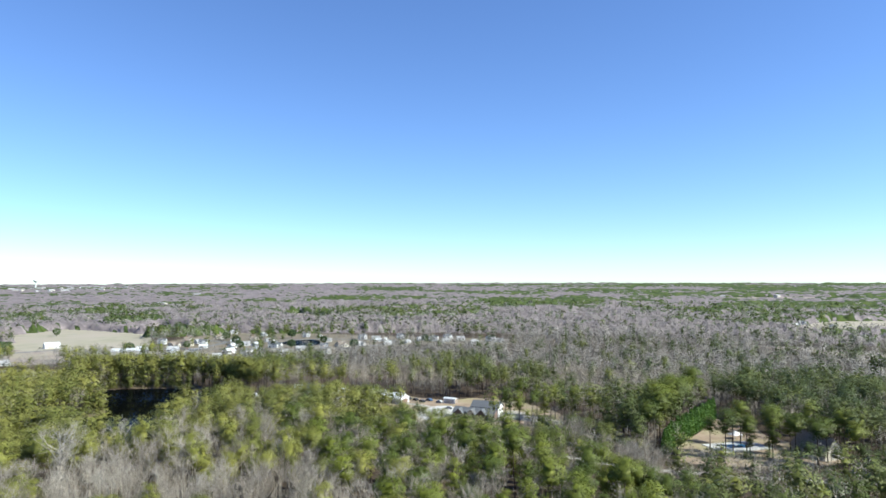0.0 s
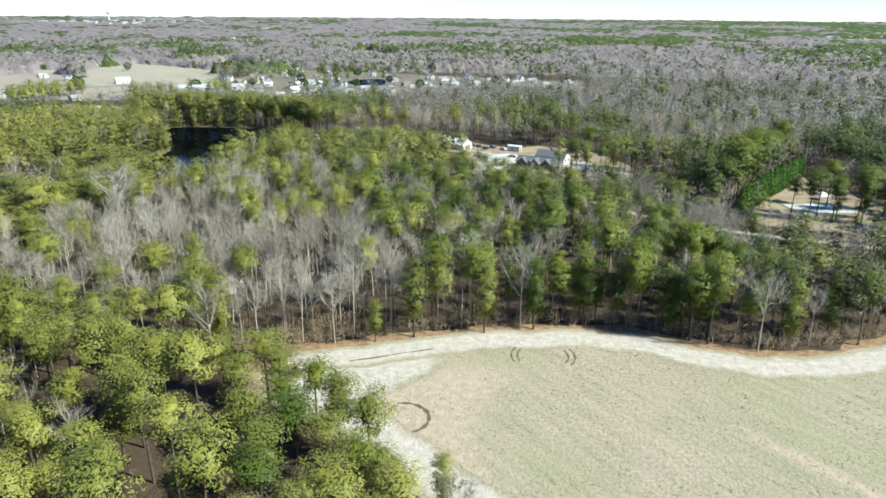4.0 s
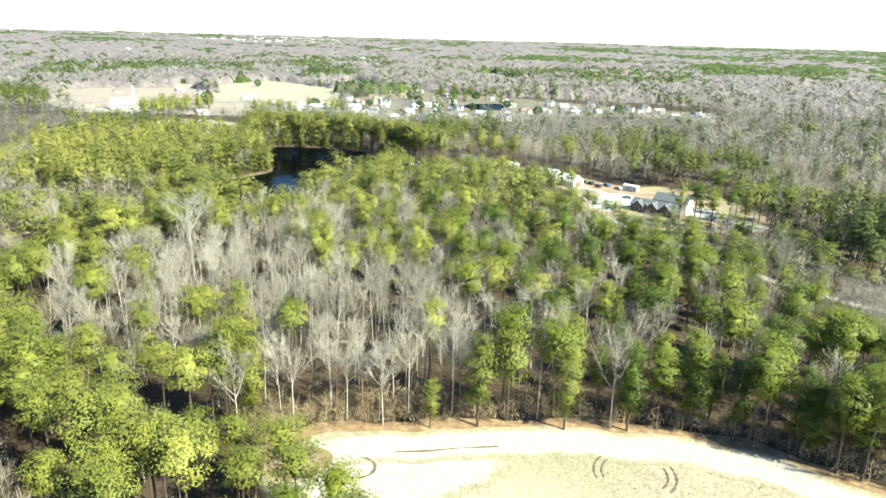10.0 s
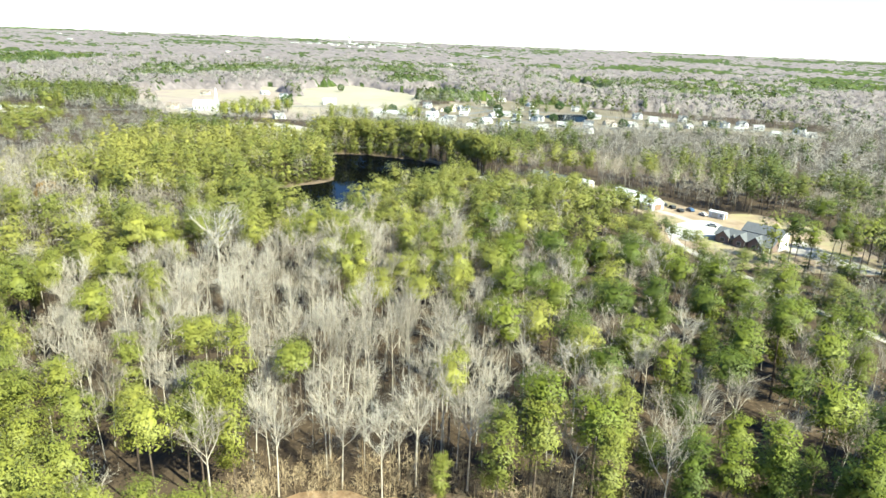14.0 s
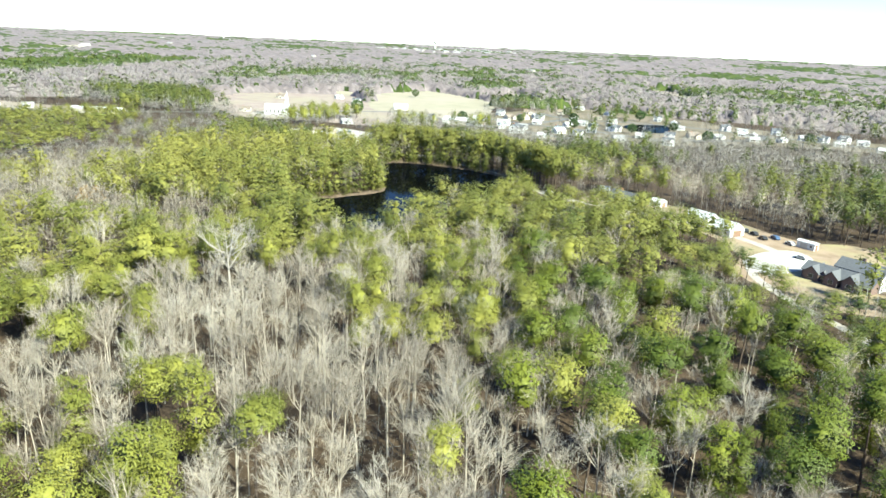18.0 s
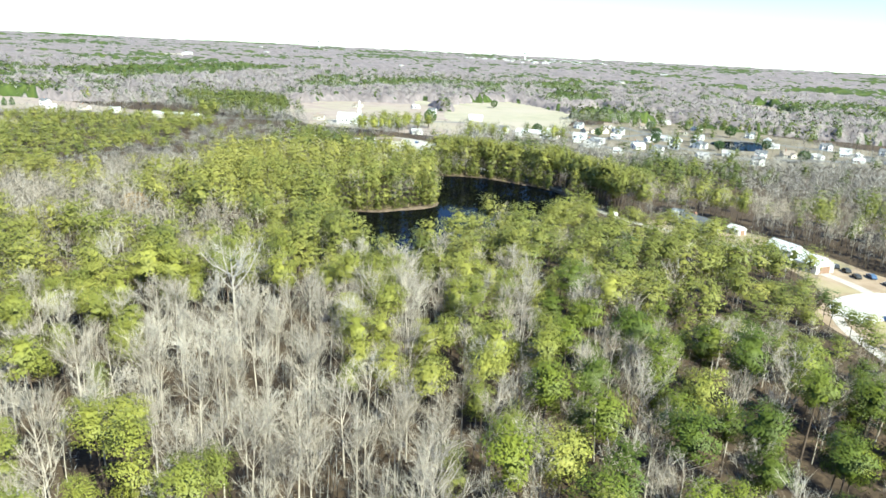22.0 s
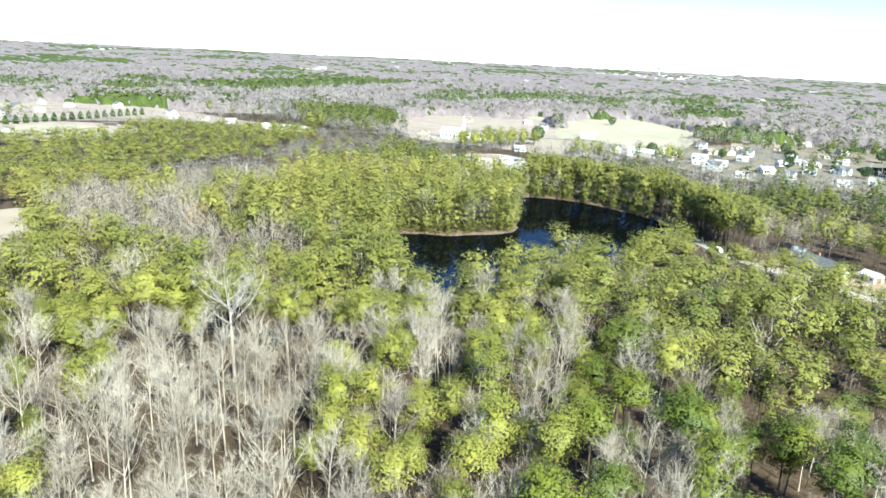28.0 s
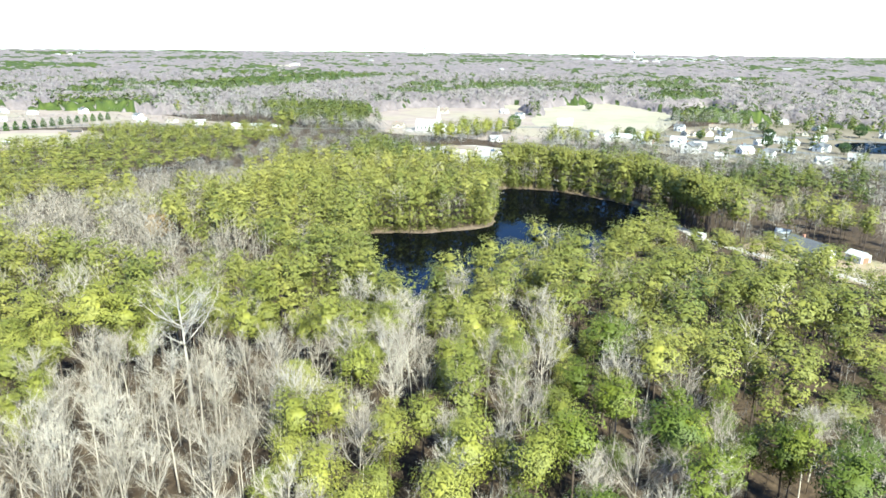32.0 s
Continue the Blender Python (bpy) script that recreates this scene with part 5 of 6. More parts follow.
# far woods: a few rows of crowns, then an uneven canopy out to the horizon
def ring_places(r0, r1, across, along):
    xs, ys, r = [], [], r0
    while r < r1:
        step = max(8.0, r / across)
        a = np.arange(-0.72, 1.72, step / r)
        a = a + rng.uniform(-0.4, 0.4, len(a)) * step / r
        rr = r + rng.uniform(-0.5, 0.5, len(a)) * r / along
        xs.append(-40 - np.sin(a) * rr)
        ys.append(170 + np.cos(a) * rr)
        r *= 1 + 1 / along
    return np.concatenate(xs), np.concatenate(ys)


def clump(seed, leaves, size):
    """A far pine crown, 9 m wide and 16 m high."""
    g = np.random.default_rng(seed)
    c = np.stack([g.normal(0, 2.6, leaves), g.normal(0, 2.6, leaves), g.uniform(6, 16, leaves)], 1)
    c[:, 2] -= 0.05 * (c[:, 0] ** 2 + c[:, 1] ** 2)
    return leaf_tris(g, c, size, 0.3, 0.6, 0.3, c - (0, 0, 6))


fx, fy = ring_places(722, 1700, 100, 24)
ok = wooded(fx, fy)
fx, fy = fx[ok], fy[ok]
is_p = rng.uniform(0, 1, len(fx)) < pine_share(fx, fy)
for kind in (True, False):
    x, y = fx[is_p == kind], fy[is_p == kind]
    n = len(x)
    # the bare far crowns take the twig grey with haze painted in
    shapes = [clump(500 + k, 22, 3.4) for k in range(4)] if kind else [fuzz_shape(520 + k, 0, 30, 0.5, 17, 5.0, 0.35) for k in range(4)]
    merged("far_pine_wood" if kind else "far_bare_wood", shapes, x, y, rng.uniform(0.85, 1.2, n), rng.uniform(0, 6.28, n), np.clip(rng.normal(0.1 if kind else 0.42, 0.08, n), 0, 1), M_needles_many if kind else M_twigs_haze_grey,
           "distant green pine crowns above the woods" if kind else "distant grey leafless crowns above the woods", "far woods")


def canopy():
    """The far woods' tops: an uneven sheet of crowns with openings over the fields."""
    ang = np.linspace(-0.74, 1.74, 470)
    rad = 728 * (4830 / 728) ** np.linspace(0, 1, 130)
    aa, rr = np.meshgrid(ang, rad)
    shift = rng.uniform(-0.35, 0.35, (2, *aa.shape))
    aa, rr = aa + shift[0] * (ang[1] - ang[0]), rr * (1 + shift[1] * 0.01)
    x, y = (-40 - np.sin(aa) * rr).ravel(), (170 + np.cos(aa) * rr).ravel()
    keep = wooded(x, y)
    share = pine_share(x, y)
    pine = rng.uniform(0, 1, len(x)) < share
    tint = np.where(pine, rng.uniform(0.58, 0.95, len(x)), rng.uniform(0.15, 0.42, len(x)))
    z = rise(x, y) + 6.5 + rng.uniform(-3.6, 4.4, len(x)) + np.where(pine, 2.0, 0) + 2.0 * np.array([noise.noise((a * 0.01, b * 0.01, 1)) for a, b in zip(x, y)])
    z = np.where((rr.ravel() < 735) | ~keep, rise(x, y) + 0.1, z)
    n, m = aa.shape
    i = (np.arange(n - 1)[:, None] * m + np.arange(m - 1)).ravel()
    quads = np.stack([i, i + 1, i + m + 1, i + m], 1)
    quads = quads[keep[quads].any(1)]
    tris = np.concatenate([quads[:, [0, 2, 1]], quads[:, [0, 3, 2]]])
    me = tri_mesh("far_woods", np.stack([x, y, z], 1), tris, M_canopy, tint, True)
    tagged(new("far_woods", me), "distant grey and green woods reaching the horizon", "far woods", "", "stuff")


canopy()


# ---- buildings and things ----
def gable_roof(bm, x0, x1, y0, y1, z, h, over=0.4, t=0.25):
    """A pitched roof slab with its ridge along x."""
    ym = (y0 + y1) / 2
    k = h / (ym - y0)
    prof = [(y0 - over, z - over * k), (ym, z + h), (y1 + over, z - over * k), (y1 + over, z - over * k + t), (ym, z + h + t), (y0 - over, z - over * k + t)]
    a = [bm.verts.new((x0 - over, y, q)) for y, q in prof]
    b = [bm.verts.new((x1 + over, y, q)) for y, q in prof]
    for i in range(6):
        j = (i + 1) % 6
        bm.faces.new((a[i], b[i], b[j], a[j]))
    for r in (a, b):
        bm.faces.new((r[0], r[1], r[4], r[5]))
        bm.faces.new((r[1], r[2], r[3], r[4]))
    bmesh.ops.recalc_face_normals(bm, faces=bm.faces[:])
    return bm


def gable_walls(x0, x1, y0, y1, z, h):
    return prism([(y0, 0), (y1, 0), (y1, z), ((y0 + y1) / 2, z + h), (y0, z)], x0, x1)


def window_on(parent, x, y, z, w, h, axis, m_frame=None):
    """A window with frame and pane on a wall that faces along axis ('x', '-x', 'y' or '-y')."""
    sgn = -1 if axis[0] == "-" else 1
    if axis[-1] == "y":
        f, g = box(x - w / 2 - 0.1, x + w / 2 + 0.1, y - 0.03, y + 0.06 * 1, z - 0.1, z + h + 0.1), box(x - w / 2, x + w / 2, y + 0.03 * sgn - 0.05, y + 0.03 * sgn + 0.05, z, z + h)
    else:
        f, g = box(x - 0.03, x + 0.06, y - w / 2 - 0.1, y + w / 2 + 0.1, z - 0.1, z + h + 0.1), box(x + 0.03 * sgn - 0.05, x + 0.03 * sgn + 0.05, y - w / 2, y + w / 2, z, z + h)
    win = part("window", f, m_frame or M_white, parent)
    part("pane", g, M_glass, win)


def house(m, w, dpt, eave, pitch, m_wall, m_roof, label, wing=0.0, chimney=False, garage=True, group="houses of the suburb"):
    """A plain family house: walls, pitched roof, an optional front wing, windows, door, garage door, chimney."""
    ob = thing("house", m, label, "house", group)
    x, y = w / 2, dpt / 2
    part("wall", gable_walls(-x, x, -y, y, eave, pitch), m_wall, ob)
    part("roof", gable_roof(bmesh.new(), -x, x, -y, y, eave, pitch), m_roof, ob)
    if wing:
        bm = gable_walls(-wing / 2, wing / 2, -2.2, 2.2, 0, 0.001)
        bm.free()
        wx = x - wing / 2 - 0.6
        prof = gable_walls(0, 3.2, -wing / 2, wing / 2, eave, pitch * 0.75)
        bmesh.ops.transform(prof, matrix=Matrix.Translation((wx, -y, 0)) @ Matrix.Rotation(-math.pi / 2, 4, "Z"), verts=prof.verts[:])
        part("wall", prof, m_wall, ob)
        rf = gable_roof(bmesh.new(), -y * 0.9, 3.2, -wing / 2, wing / 2, eave + 0.02, pitch * 0.75)
        bmesh.ops.transform(rf, matrix=Matrix.Translation((wx, -y, 0)) @ Matrix.Rotation(-math.pi / 2, 4, "Z"), verts=rf.verts[:])
        part("roof", rf, m_roof, ob)
        window_on(ob, wx, -y - 3.2, 1.0, 1.6, 1.4, "-y")
    for k in (-0.62, -0.25):
        window_on(ob, x * k * 1.1, -y, 1.0, 1.3, 1.4, "-y")
    for k in (-0.5, 0.5):
        window_on(ob, x * k, y, 1.0, 1.3, 1.4, "y")
    for s, ax in ((-x, "-x"), (x, "x")):
        window_on(ob, s, 0.8, 1.0, 1.2, 1.4, ax)
        if eave > 4:
            window_on(ob, s, 0.8, 3.8, 1.2, 1.4, ax)
    if eave > 4:
        for k in (-0.6, -0.1):
            window_on(ob, x * k, -y, 3.8, 1.2, 1.4, "-y")
    part("door", box(-0.5, 0.5, -y - 0.06, -y + 0.02, 0.05, 2.1), M_door, ob)
    if garage:
        part("garage_door", box(x * 0.35, x * 0.35 + 2.6, y - 0.02, y + 0.07, 0.05, 2.2), M_cream, ob, "pale panelled garage door")
    if chimney:
        part("chimney", box(-x * 0.5, -x * 0.5 + 0.9, 0.4, 1.2, eave, eave + pitch + 1.0, 0.05), M_redbrick, ob, "brick chimney")
    return ob


variants = [
    house(pose(-262, 664, 0.05, 0, 0, 15), 11, 8, 2.7, 2.6, M_white, M_shingle_pale, "white-sided single-storey house with a pale grey roof", 6, False),
    house(pose(-231, 622, 0.05, 0, 0, 100), 10, 8, 5.0, 2.4, M_white, M_shingle, "two-storey white-sided house with a grey roof", 5, True),
    house(pose(-272, 726, 0.05, 0, 0, -20), 12, 8.5, 2.8, 2.8, M_cream, M_shingle_brown, "cream-sided house with a brown shingle roof", 6, True),
    house(pose(-203, 650, 0.05, 0, 0, 60), 9.5, 7.5, 2.7, 2.2, M_white, M_metal, "small white house under a bright pale roof", 0, False),
]
for k, (x, y, a) in enumerate(SUBURB_HOMES):
    if near_line([x], [y], [(-160, 730), (-155, 785)], 24)[0]:
        x += 32
    copy_thing(variants[(0, 1, 3, 2, 0, 3, 1)[k % 7]], pose(x, y, 0.05, 0, 0, a) @ Matrix.Scale(0.82, 4))
for x, y, a, k in [(-814, 272, 20, 2), (-798, 338, 30, 0), (-782, 382, 10, 1), (-745, 300, 80, 0), (-640, 418, 20, 2), (-610, 432, 60, 0), (-835, 320, 10, 3), (-720, 262, 30, 0), (-690, 405, 15, 1), (-660, 398, 50, 3), (-560, 690, 20, 2), (-520, 745, 60, 0), (-470, 715, 20, 1),
                   (-30, 1418, 10, 2), (10, 1425, 40, 0), (25, 1490, 20, 1), (-240, 1130, 30, 2), (-225, 1180, 10, 0), (-280, 1290, 10, 0), (520, 1010, 20, 3), (560, 985, 60, 0), (545, 1040, 10, 1), (245, 1400, 30, 0), (-340, 918, 20, 2),
                   (-480, 560, 30, 2), (-360, 560, 60, 0), (-290, 478, 20, 0), (-325, 640, 40, 1), (-640, 560, 10, 0)]:
    copy_thing(variants[k], pose(x, y, 0.05 + float(rise(x, y)), 0, 0, a) @ Matrix.Scale(0.82, 4))


def homestead():
    """The large dark-brick house with a steep grey many-gabled roof."""
    ob = thing("house", pose(17.5, 350, 0.05, 0, 0, -24) @ Matrix.Scale(0.8, 4), "large dark-brick house with a grey many-gabled roof and white gable", "house")
    part("wall", gable_walls(-4, 14, -1, 9, 6.6, 3.0), M_white, ob, "white-sided upper block with a low gable")
    part("roof", gable_roof(bmesh.new(), -4, 14, -1, 9, 6.6, 3.0, 0.6, 0.3), M_shingle, ob)
    part("wall", gable_walls(-14, 13.4, -7.5, 2, 3.4, 2.7), M_brick, ob)
    part("roof", gable_roof(bmesh.new(), -14, 13.4, -7.5, 2, 3.4, 2.7, 0.5, 0.3), M_shingle, ob)
    for cx, w, out, e, p in ((-9.5, 6.0, 3.0, 3.2, 2.6), (-1.0, 5.4, 4.0, 3.4, 2.6), (6.0, 5.4, 3.6, 3.6, 2.6), (-5.2, 2.6, 1.6, 3.0, 1.5)):
        m = Matrix.Translation((cx, -6, 0)) @ Matrix.Rotation(-math.pi / 2, 4, "Z")
        wl = gable_walls(-2, out, -w / 2, w / 2, e, p)
        bmesh.ops.transform(wl, matrix=m, verts=wl.verts[:])
        part("wall", wl, M_brick, ob, "dark brick front gable")
        rf = gable_roof(bmesh.new(), -6, out, -w / 2, w / 2, e, p, 0.4, 0.28)
        bmesh.ops.transform(rf, matrix=m, verts=rf.verts[:])
        part("roof", rf, M_shingle, ob)
        window_on(ob, cx, -6 - out, 0.9, 1.8, 1.7, "-y")
    part("porch_roof", box(8, 13.5, -10, -5.2, 2.9, 3.15, 0.05), M_shingle, ob)
    for px in (8.3, 10.8, 13.2):
        part("post", box(px - 0.12, px + 0.12, -9.9, -9.66, 0, 2.9), M_white, ob)
    for yy in (0.5, 3.5, 6.5):
        window_on(ob, 14, yy, 1.0, 1.3, 1.6, "x")
    for yy in (2, 6):
        window_on(ob, 14, yy, 4.2, 1.2, 1.5, "x")
    for yy in (-4.5, 0.5):
        part("garage_door", box(-14.08, -13.96, yy - 1.4, yy + 1.4, 0.05, 2.3), M_cream, ob, "pale panelled garage door")
    for xx in (1, 5, 9):
        window_on(ob, xx, 9, 4.0, 1.2, 1.5, "y")
    part("chimney", box(3, 4.2, 5, 6.2, 7, 10.8, 0.06), M_brick, ob, "dark brick chimney")


homestead()


def shed(m, w, dpt, eave, pitch, m_wall, m_roof, label, category="shed", group=""):
    ob = thing("shed", m, label, category, group)
    part("wall", gable_walls(-w / 2, w / 2, -dpt / 2, dpt / 2, eave, pitch), m_wall, ob)
    part("roof", gable_roof(bmesh.new(), -w / 2, w / 2, -dpt / 2, dpt / 2, eave, pitch, 0.25, 0.12), m_roof, ob)
    part("door", box(w / 2 - 0.02, w / 2 + 0.07, -dpt * 0.28, dpt * 0.28, 0.05, eave * 0.85), M_door, ob)
    part("door", box(-w * 0.3, w * 0.1, -dpt / 2 - 0.07, -dpt / 2 + 0.02, 0.05, eave * 0.8), M_cream, ob)
    window_on(ob, w * 0.3, -dpt / 2, eave * 0.4, 0.8, 0.7, "-y")
    return ob


shed(pose(-38, 403, 0.05, 0, 0, -28), 12, 8, 3.2, 2.2, M_white, M_metal, "white metal barn with a low pale roof", "barn")
shed(pose(-26, 391, 0.05, 0, 0, -28), 10, 9, 3.0, 2.6, M_white, M_metal, "white workshop with a dark doorway in its gable", "barn")
shed(pose(-62, 424, 0.05, 0, 0, -20), 6, 5, 2.4, 1.2, M_white, M_metal, "small white garden shed on bare earth")
shed(pose(4, 389, 0.05, 0, 0, -25), 7, 3, 2.6, 0.5, M_white, M_metal, "white enclosed trailer parked beside the drive", "trailer")
house(pose(-76, 417, 0.05, 0, 0, -25), 15, 9, 3.0, 3.0, M_white, M_shingle, "white-gabled house with grey shingle roof by the lane", 0, True, True, "")
shed(pose(-92, 436, 0.05, 0, 0, 10), 5, 4, 2.3, 1.2, M_white, M_metal, "small white outbuilding under the trees")
shed(pose(-331, 497, 0.06, 0, 0, 28), 18, 8, 3.0, 1.6, M_cream, M_shingle_brown, "long low building with brown roof beside a lot", "building")
shed(pose(-541, 452, 0.05, 0, 0, 32), 44, 10, 3.5, 1.6, M_cream, M_metal, "very long low shed with a pale metal roof", "building")
shed(pose(-290, 640, 0.05, 0, 0, 18), 36, 16, 4, 2.0, M_white, M_metal, "long white-roofed building beside the meadow", "building")
shed(pose(-400, 700, 0.05, 0, 0, 40), 14, 9, 3.5, 2.5, M_white, M_metal, "white barn at the meadow's edge", "barn")
shed(pose(-385, 470, 0.05, 0, 0, 20), 12, 8, 3, 2, M_white, M_shingle, "low white building among the pines", "building")


def church():
    ob = thing("church", pose(-445, 566, 0.06, 0, 0, 35), "white church with tall pointed steeple and grey roof", "church")
    part("wall", gable_walls(-14, 14, -7, 7, 6.0, 5.0), M_white, ob)
    part("roof", gable_roof(bmesh.new(), -14, 14, -7, 7, 6.0, 5.0, 0.5, 0.3), M_shingle_pale, ob)
    part("wall", gable_walls(14, 19, -4, 4, 4.0, 3.0), M_white, ob, "white entrance porch")
    part("roof", gable_roof(bmesh.new(), 14.6, 19, -4, 4, 4.0, 3.0, 0.4, 0.25), M_shingle_pale, ob)
    part("tower", box(9, 13, -2, 2, 0, 13.5, 0.1), M_white, ob)
    part("belfry", box(9.5, 12.5, -1.5, 1.5, 13.5, 16.5, 0.1), M_white, ob)
    bm = bmesh.new()
    bmesh.ops.create_cone(bm, cap_ends=True, segments=8, radius1=1.9, radius2=0.05, depth=8.5, matrix=Matrix.Translation((11, 0, 20.7)))
    part("spire", bm, M_white, ob, "tapering white spire")
    for k in range(5):
        for s, ax in ((-7, "-y"), (7, "y")):
            window_on(ob, -11.5 + 4.6 * k, s, 1.6, 1.1, 3.2, ax)
    part("door", box(18.98, 19.08, -1, 1, 0.05, 2.6), M_door, ob)
    ob.matrix_world = ob.matrix_world @ Matrix.Diagonal((0.78, 0.78, 0.85, 1))


church()


def car(m, label, m_paint, long=4.6, van=False):
    ob = thing("car", m, label, "car", "parked cars")
    w, h = 0.9, 1.95 if van else 1.45
    hood = 0.75 if van else 0.9
    prof = [(-long / 2, 0.35), (long / 2, 0.35), (long / 2, hood * 0.92), (long * 0.3, hood), (long * 0.16, h), (-long * (0.47 if van else 0.28), h), (-long * (0.5 if van else 0.42), hood), (-long / 2, hood * 0.95)]
    bm = prism([(a, b) for a, b in prof], -w, w)
    bmesh.ops.bevel(bm, geom=bm.edges[:], offset=0.06, segments=1, affect="EDGES")
    part("body", bm, m_paint, ob)
    part("windscreen", prism([(long * 0.285, hood + 0.05), (long * 0.30, hood + 0.06), (long * 0.18, h - 0.08), (long * 0.165, h - 0.08)], -w * 0.85, w * 0.85), M_glass, ob)
    for s in (-1, 1):
        part("side_window", prism([(long * 0.2, hood + 0.05), (long * 0.13, h - 0.12), (-long * 0.26, h - 0.12), (-long * 0.33, hood + 0.05)], s * (w + 0.012) - 0.01, s * (w + 0.012) + 0.01), M_glass, ob)
        for f in (-0.31, 0.31):
            bm = bmesh.new()
            bmesh.ops.create_cone(bm, cap_ends=True, segments=14, radius1=0.34, radius2=0.34, depth=0.24, matrix=Matrix.Translation((s * (w - 0.08), f * long, 0.34)) @ Matrix.Rotation(math.pi / 2, 4, "Y"))
            part("wheel", bm, M_tyre, ob)
        part("headlight", box(s * 0.6 - 0.17, s * 0.6 + 0.17, long / 2 - 0.05, long / 2 + 0.03, 0.6, 0.75), M_white, ob)
    return ob


car(pose(-113, 411.5, 0.09, 0, 0, 60), "white van parked on the gravel lane", M_car_white, 5.0, True)
car(pose(-12, 392, 0.05, 0, 0, 30), "black car parked on bare earth by the barn", M_car_black)
car(pose(-8, 396, 0.05, 0, 0, 30), "dark blue pickup parked under bare trees", M_car_blue, 5.3)
car(pose(-16, 397, 0.05, 0, 0, 30), "black car parked under bare trees", M_car_black)
car(pose(-2, 390, 0.05, 0, 0, 40), "silver car parked beside the white trailer", M_car_silver)
car(pose(-20, 400, 0.05, 0, 0, 25), "dark car parked behind the workshop", M_car_black)
car(pose(3, 371, 0.12, 0, 0, 70), "silver car on the concrete driveway", M_car_silver)
for k, (x, y, a) in enumerate([(-452, 590, 30), (-447, 593, 30), (-442, 596, 30), (-430, 588, 30), (-460, 586, 30), (-338, 512, 20), (-330, 515, 20), (-322, 517, 20), (-312, 514, 20)]):
    car(pose(x, y, 0.1, 0, 0, a), "car parked on the pale lot", (M_car_white, M_car_black, M_car_silver, M_car_blue)[k % 4])


def pool_place():
    ob = thing("swimming_pool", pose(122, 288, 0.05, 0, 0, 15), "blue swimming pool with a white concrete deck", "pool")
    bm = bmesh.new()
    for a, b, c, d in ((-12, 12, -8, -3.0), (-12, 12, 3.0, 6), (-12, -5, -3.0, 3.0), (5, 12, -3.0, 3.0)):
        add_box(bm, a, b, c, d, 0, 0.25)
    part("deck", bm, M_concrete, ob, "white concrete deck")
    part("water", box(-5, 5, -3.0, 3.0, 0.0, 0.15), M_poolwater, ob, "clear blue pool water")
    hut = thing("pavilion", pose(128, 302, 0.05, 0, 0, 15) @ Matrix.Scale(0.7, 4), "small open pavilion with white pyramid roof", "pavilion")
    for sx in (-2.6, 2.6):
        for sy in (-2.6, 2.6):
            part("post", box(sx - 0.12, sx + 0.12, sy - 0.12, sy + 0.12, 0, 2.6), M_white, hut)
    bm = bmesh.new()
    bmesh.ops.create_cone(bm, cap_ends=True, segments=4, radius1=4.6, radius2=0.1, depth=2.2, matrix=Matrix.Translation((0, 0, 3.7)) @ Matrix.Rotation(math.pi / 4, 4, "Z"))
    part("roof", bm, M_white, hut)


pool_place()
house(pose(148, 273, 0.05, 0, 0, 110), 16, 10, 3.2, 5.0, M_cream, M_shingle_brown, "steep-gabled cream house beside the pool yard", 7, True, False, "")


# tall clipped cypress hedge beside the pool yard
def cypress_shape(seed):
    g = np.random.default_rng(seed)
    n = 420
    z = g.uniform(0.1, 9.5, n)
    rad = 1.5 * np.clip(1 - (z / 10) ** 2.2, 0.05, 1) * g.uniform(0.8, 1.05, n)
    a = g.uniform(0, 6.28, n)
    return leaf_tris(g, np.stack([np.cos(a) * rad, np.sin(a) * rad, z], 1), 0.7, 0.1, 1.0, 0.2)


v, t = cypress_shape(3)
crown_me = tri_mesh("crown", v, t, M_cypress)
trunk_v, trunk_t = cone_sticks(np.array([[0, 0, 0.0]]), np.array([[0, 0, 8.5]]), [0.15], [0.03], 6)
proto = thing("cypress", pose(89, 277, 0), "tall narrow bright-green cypress in a hedge row", "cypress", "cypress hedge")
part("trunk", tri_mesh("trunk", trunk_v, trunk_t, M_pine_bark), M_pine_bark, proto)
part("crown", crown_me, M_cypress, proto)
g = random.Random(4)
for k in range(1, 36):
    f = k / 35
    m = pose(89 + 46 * f, 277 + 67 * f, 0, 0, 0, g.uniform(0, 360))
    ob = copy_thing(proto, m)
    ob.matrix_basis = m @ Matrix.Diagonal((1.1, 1.1, g.uniform(1.0, 1.25), 1))


def round_tree(m, s, mat, label, name="evergreen_tree", category="tree"):
    g2 = np.random.default_rng(int(abs(m.translation.x)) + 3)
    n = 700
    d = g2.normal(0, 1, (n, 3))
    d /= np.linalg.norm(d, axis=1)[:, None]
    lump = 1 + 0.22 * np.array([noise.noise(Vector(q * 2.2) + Vector((m.translation.x, 0, 0))) for q in d])
    c = d * np.array([5.2, 5.2, 4.6]) * lump[:, None] * g2.uniform(0.75, 1, (n, 1)) + (0, 0, 6.4)
    ob = thing(name, m, label, category)
    tv, tt = cone_sticks(np.array([[0, 0, 0.0], [0, 0, 3.0], [0, 0, 3.0]]), np.array([[0, 0, 3.2], [1.6, 0.5, 7], [-1.5, -0.8, 7]]), [0.35, 0.2, 0.2], [0.25, 0.05, 0.05], 7)
    part("trunk", tri_mesh("trunk", tv, tt, M_pine_bark), M_pine_bark, ob)
    lv, lt = leaf_tris(g2, c, 1.15, 0.2, 0.8, 0.4)
    part("crown", tri_mesh("crown", lv, lt, mat), mat, ob)
    ob.matrix_world = m @ Matrix.Diagonal((s, s, s, 1))
    return ob


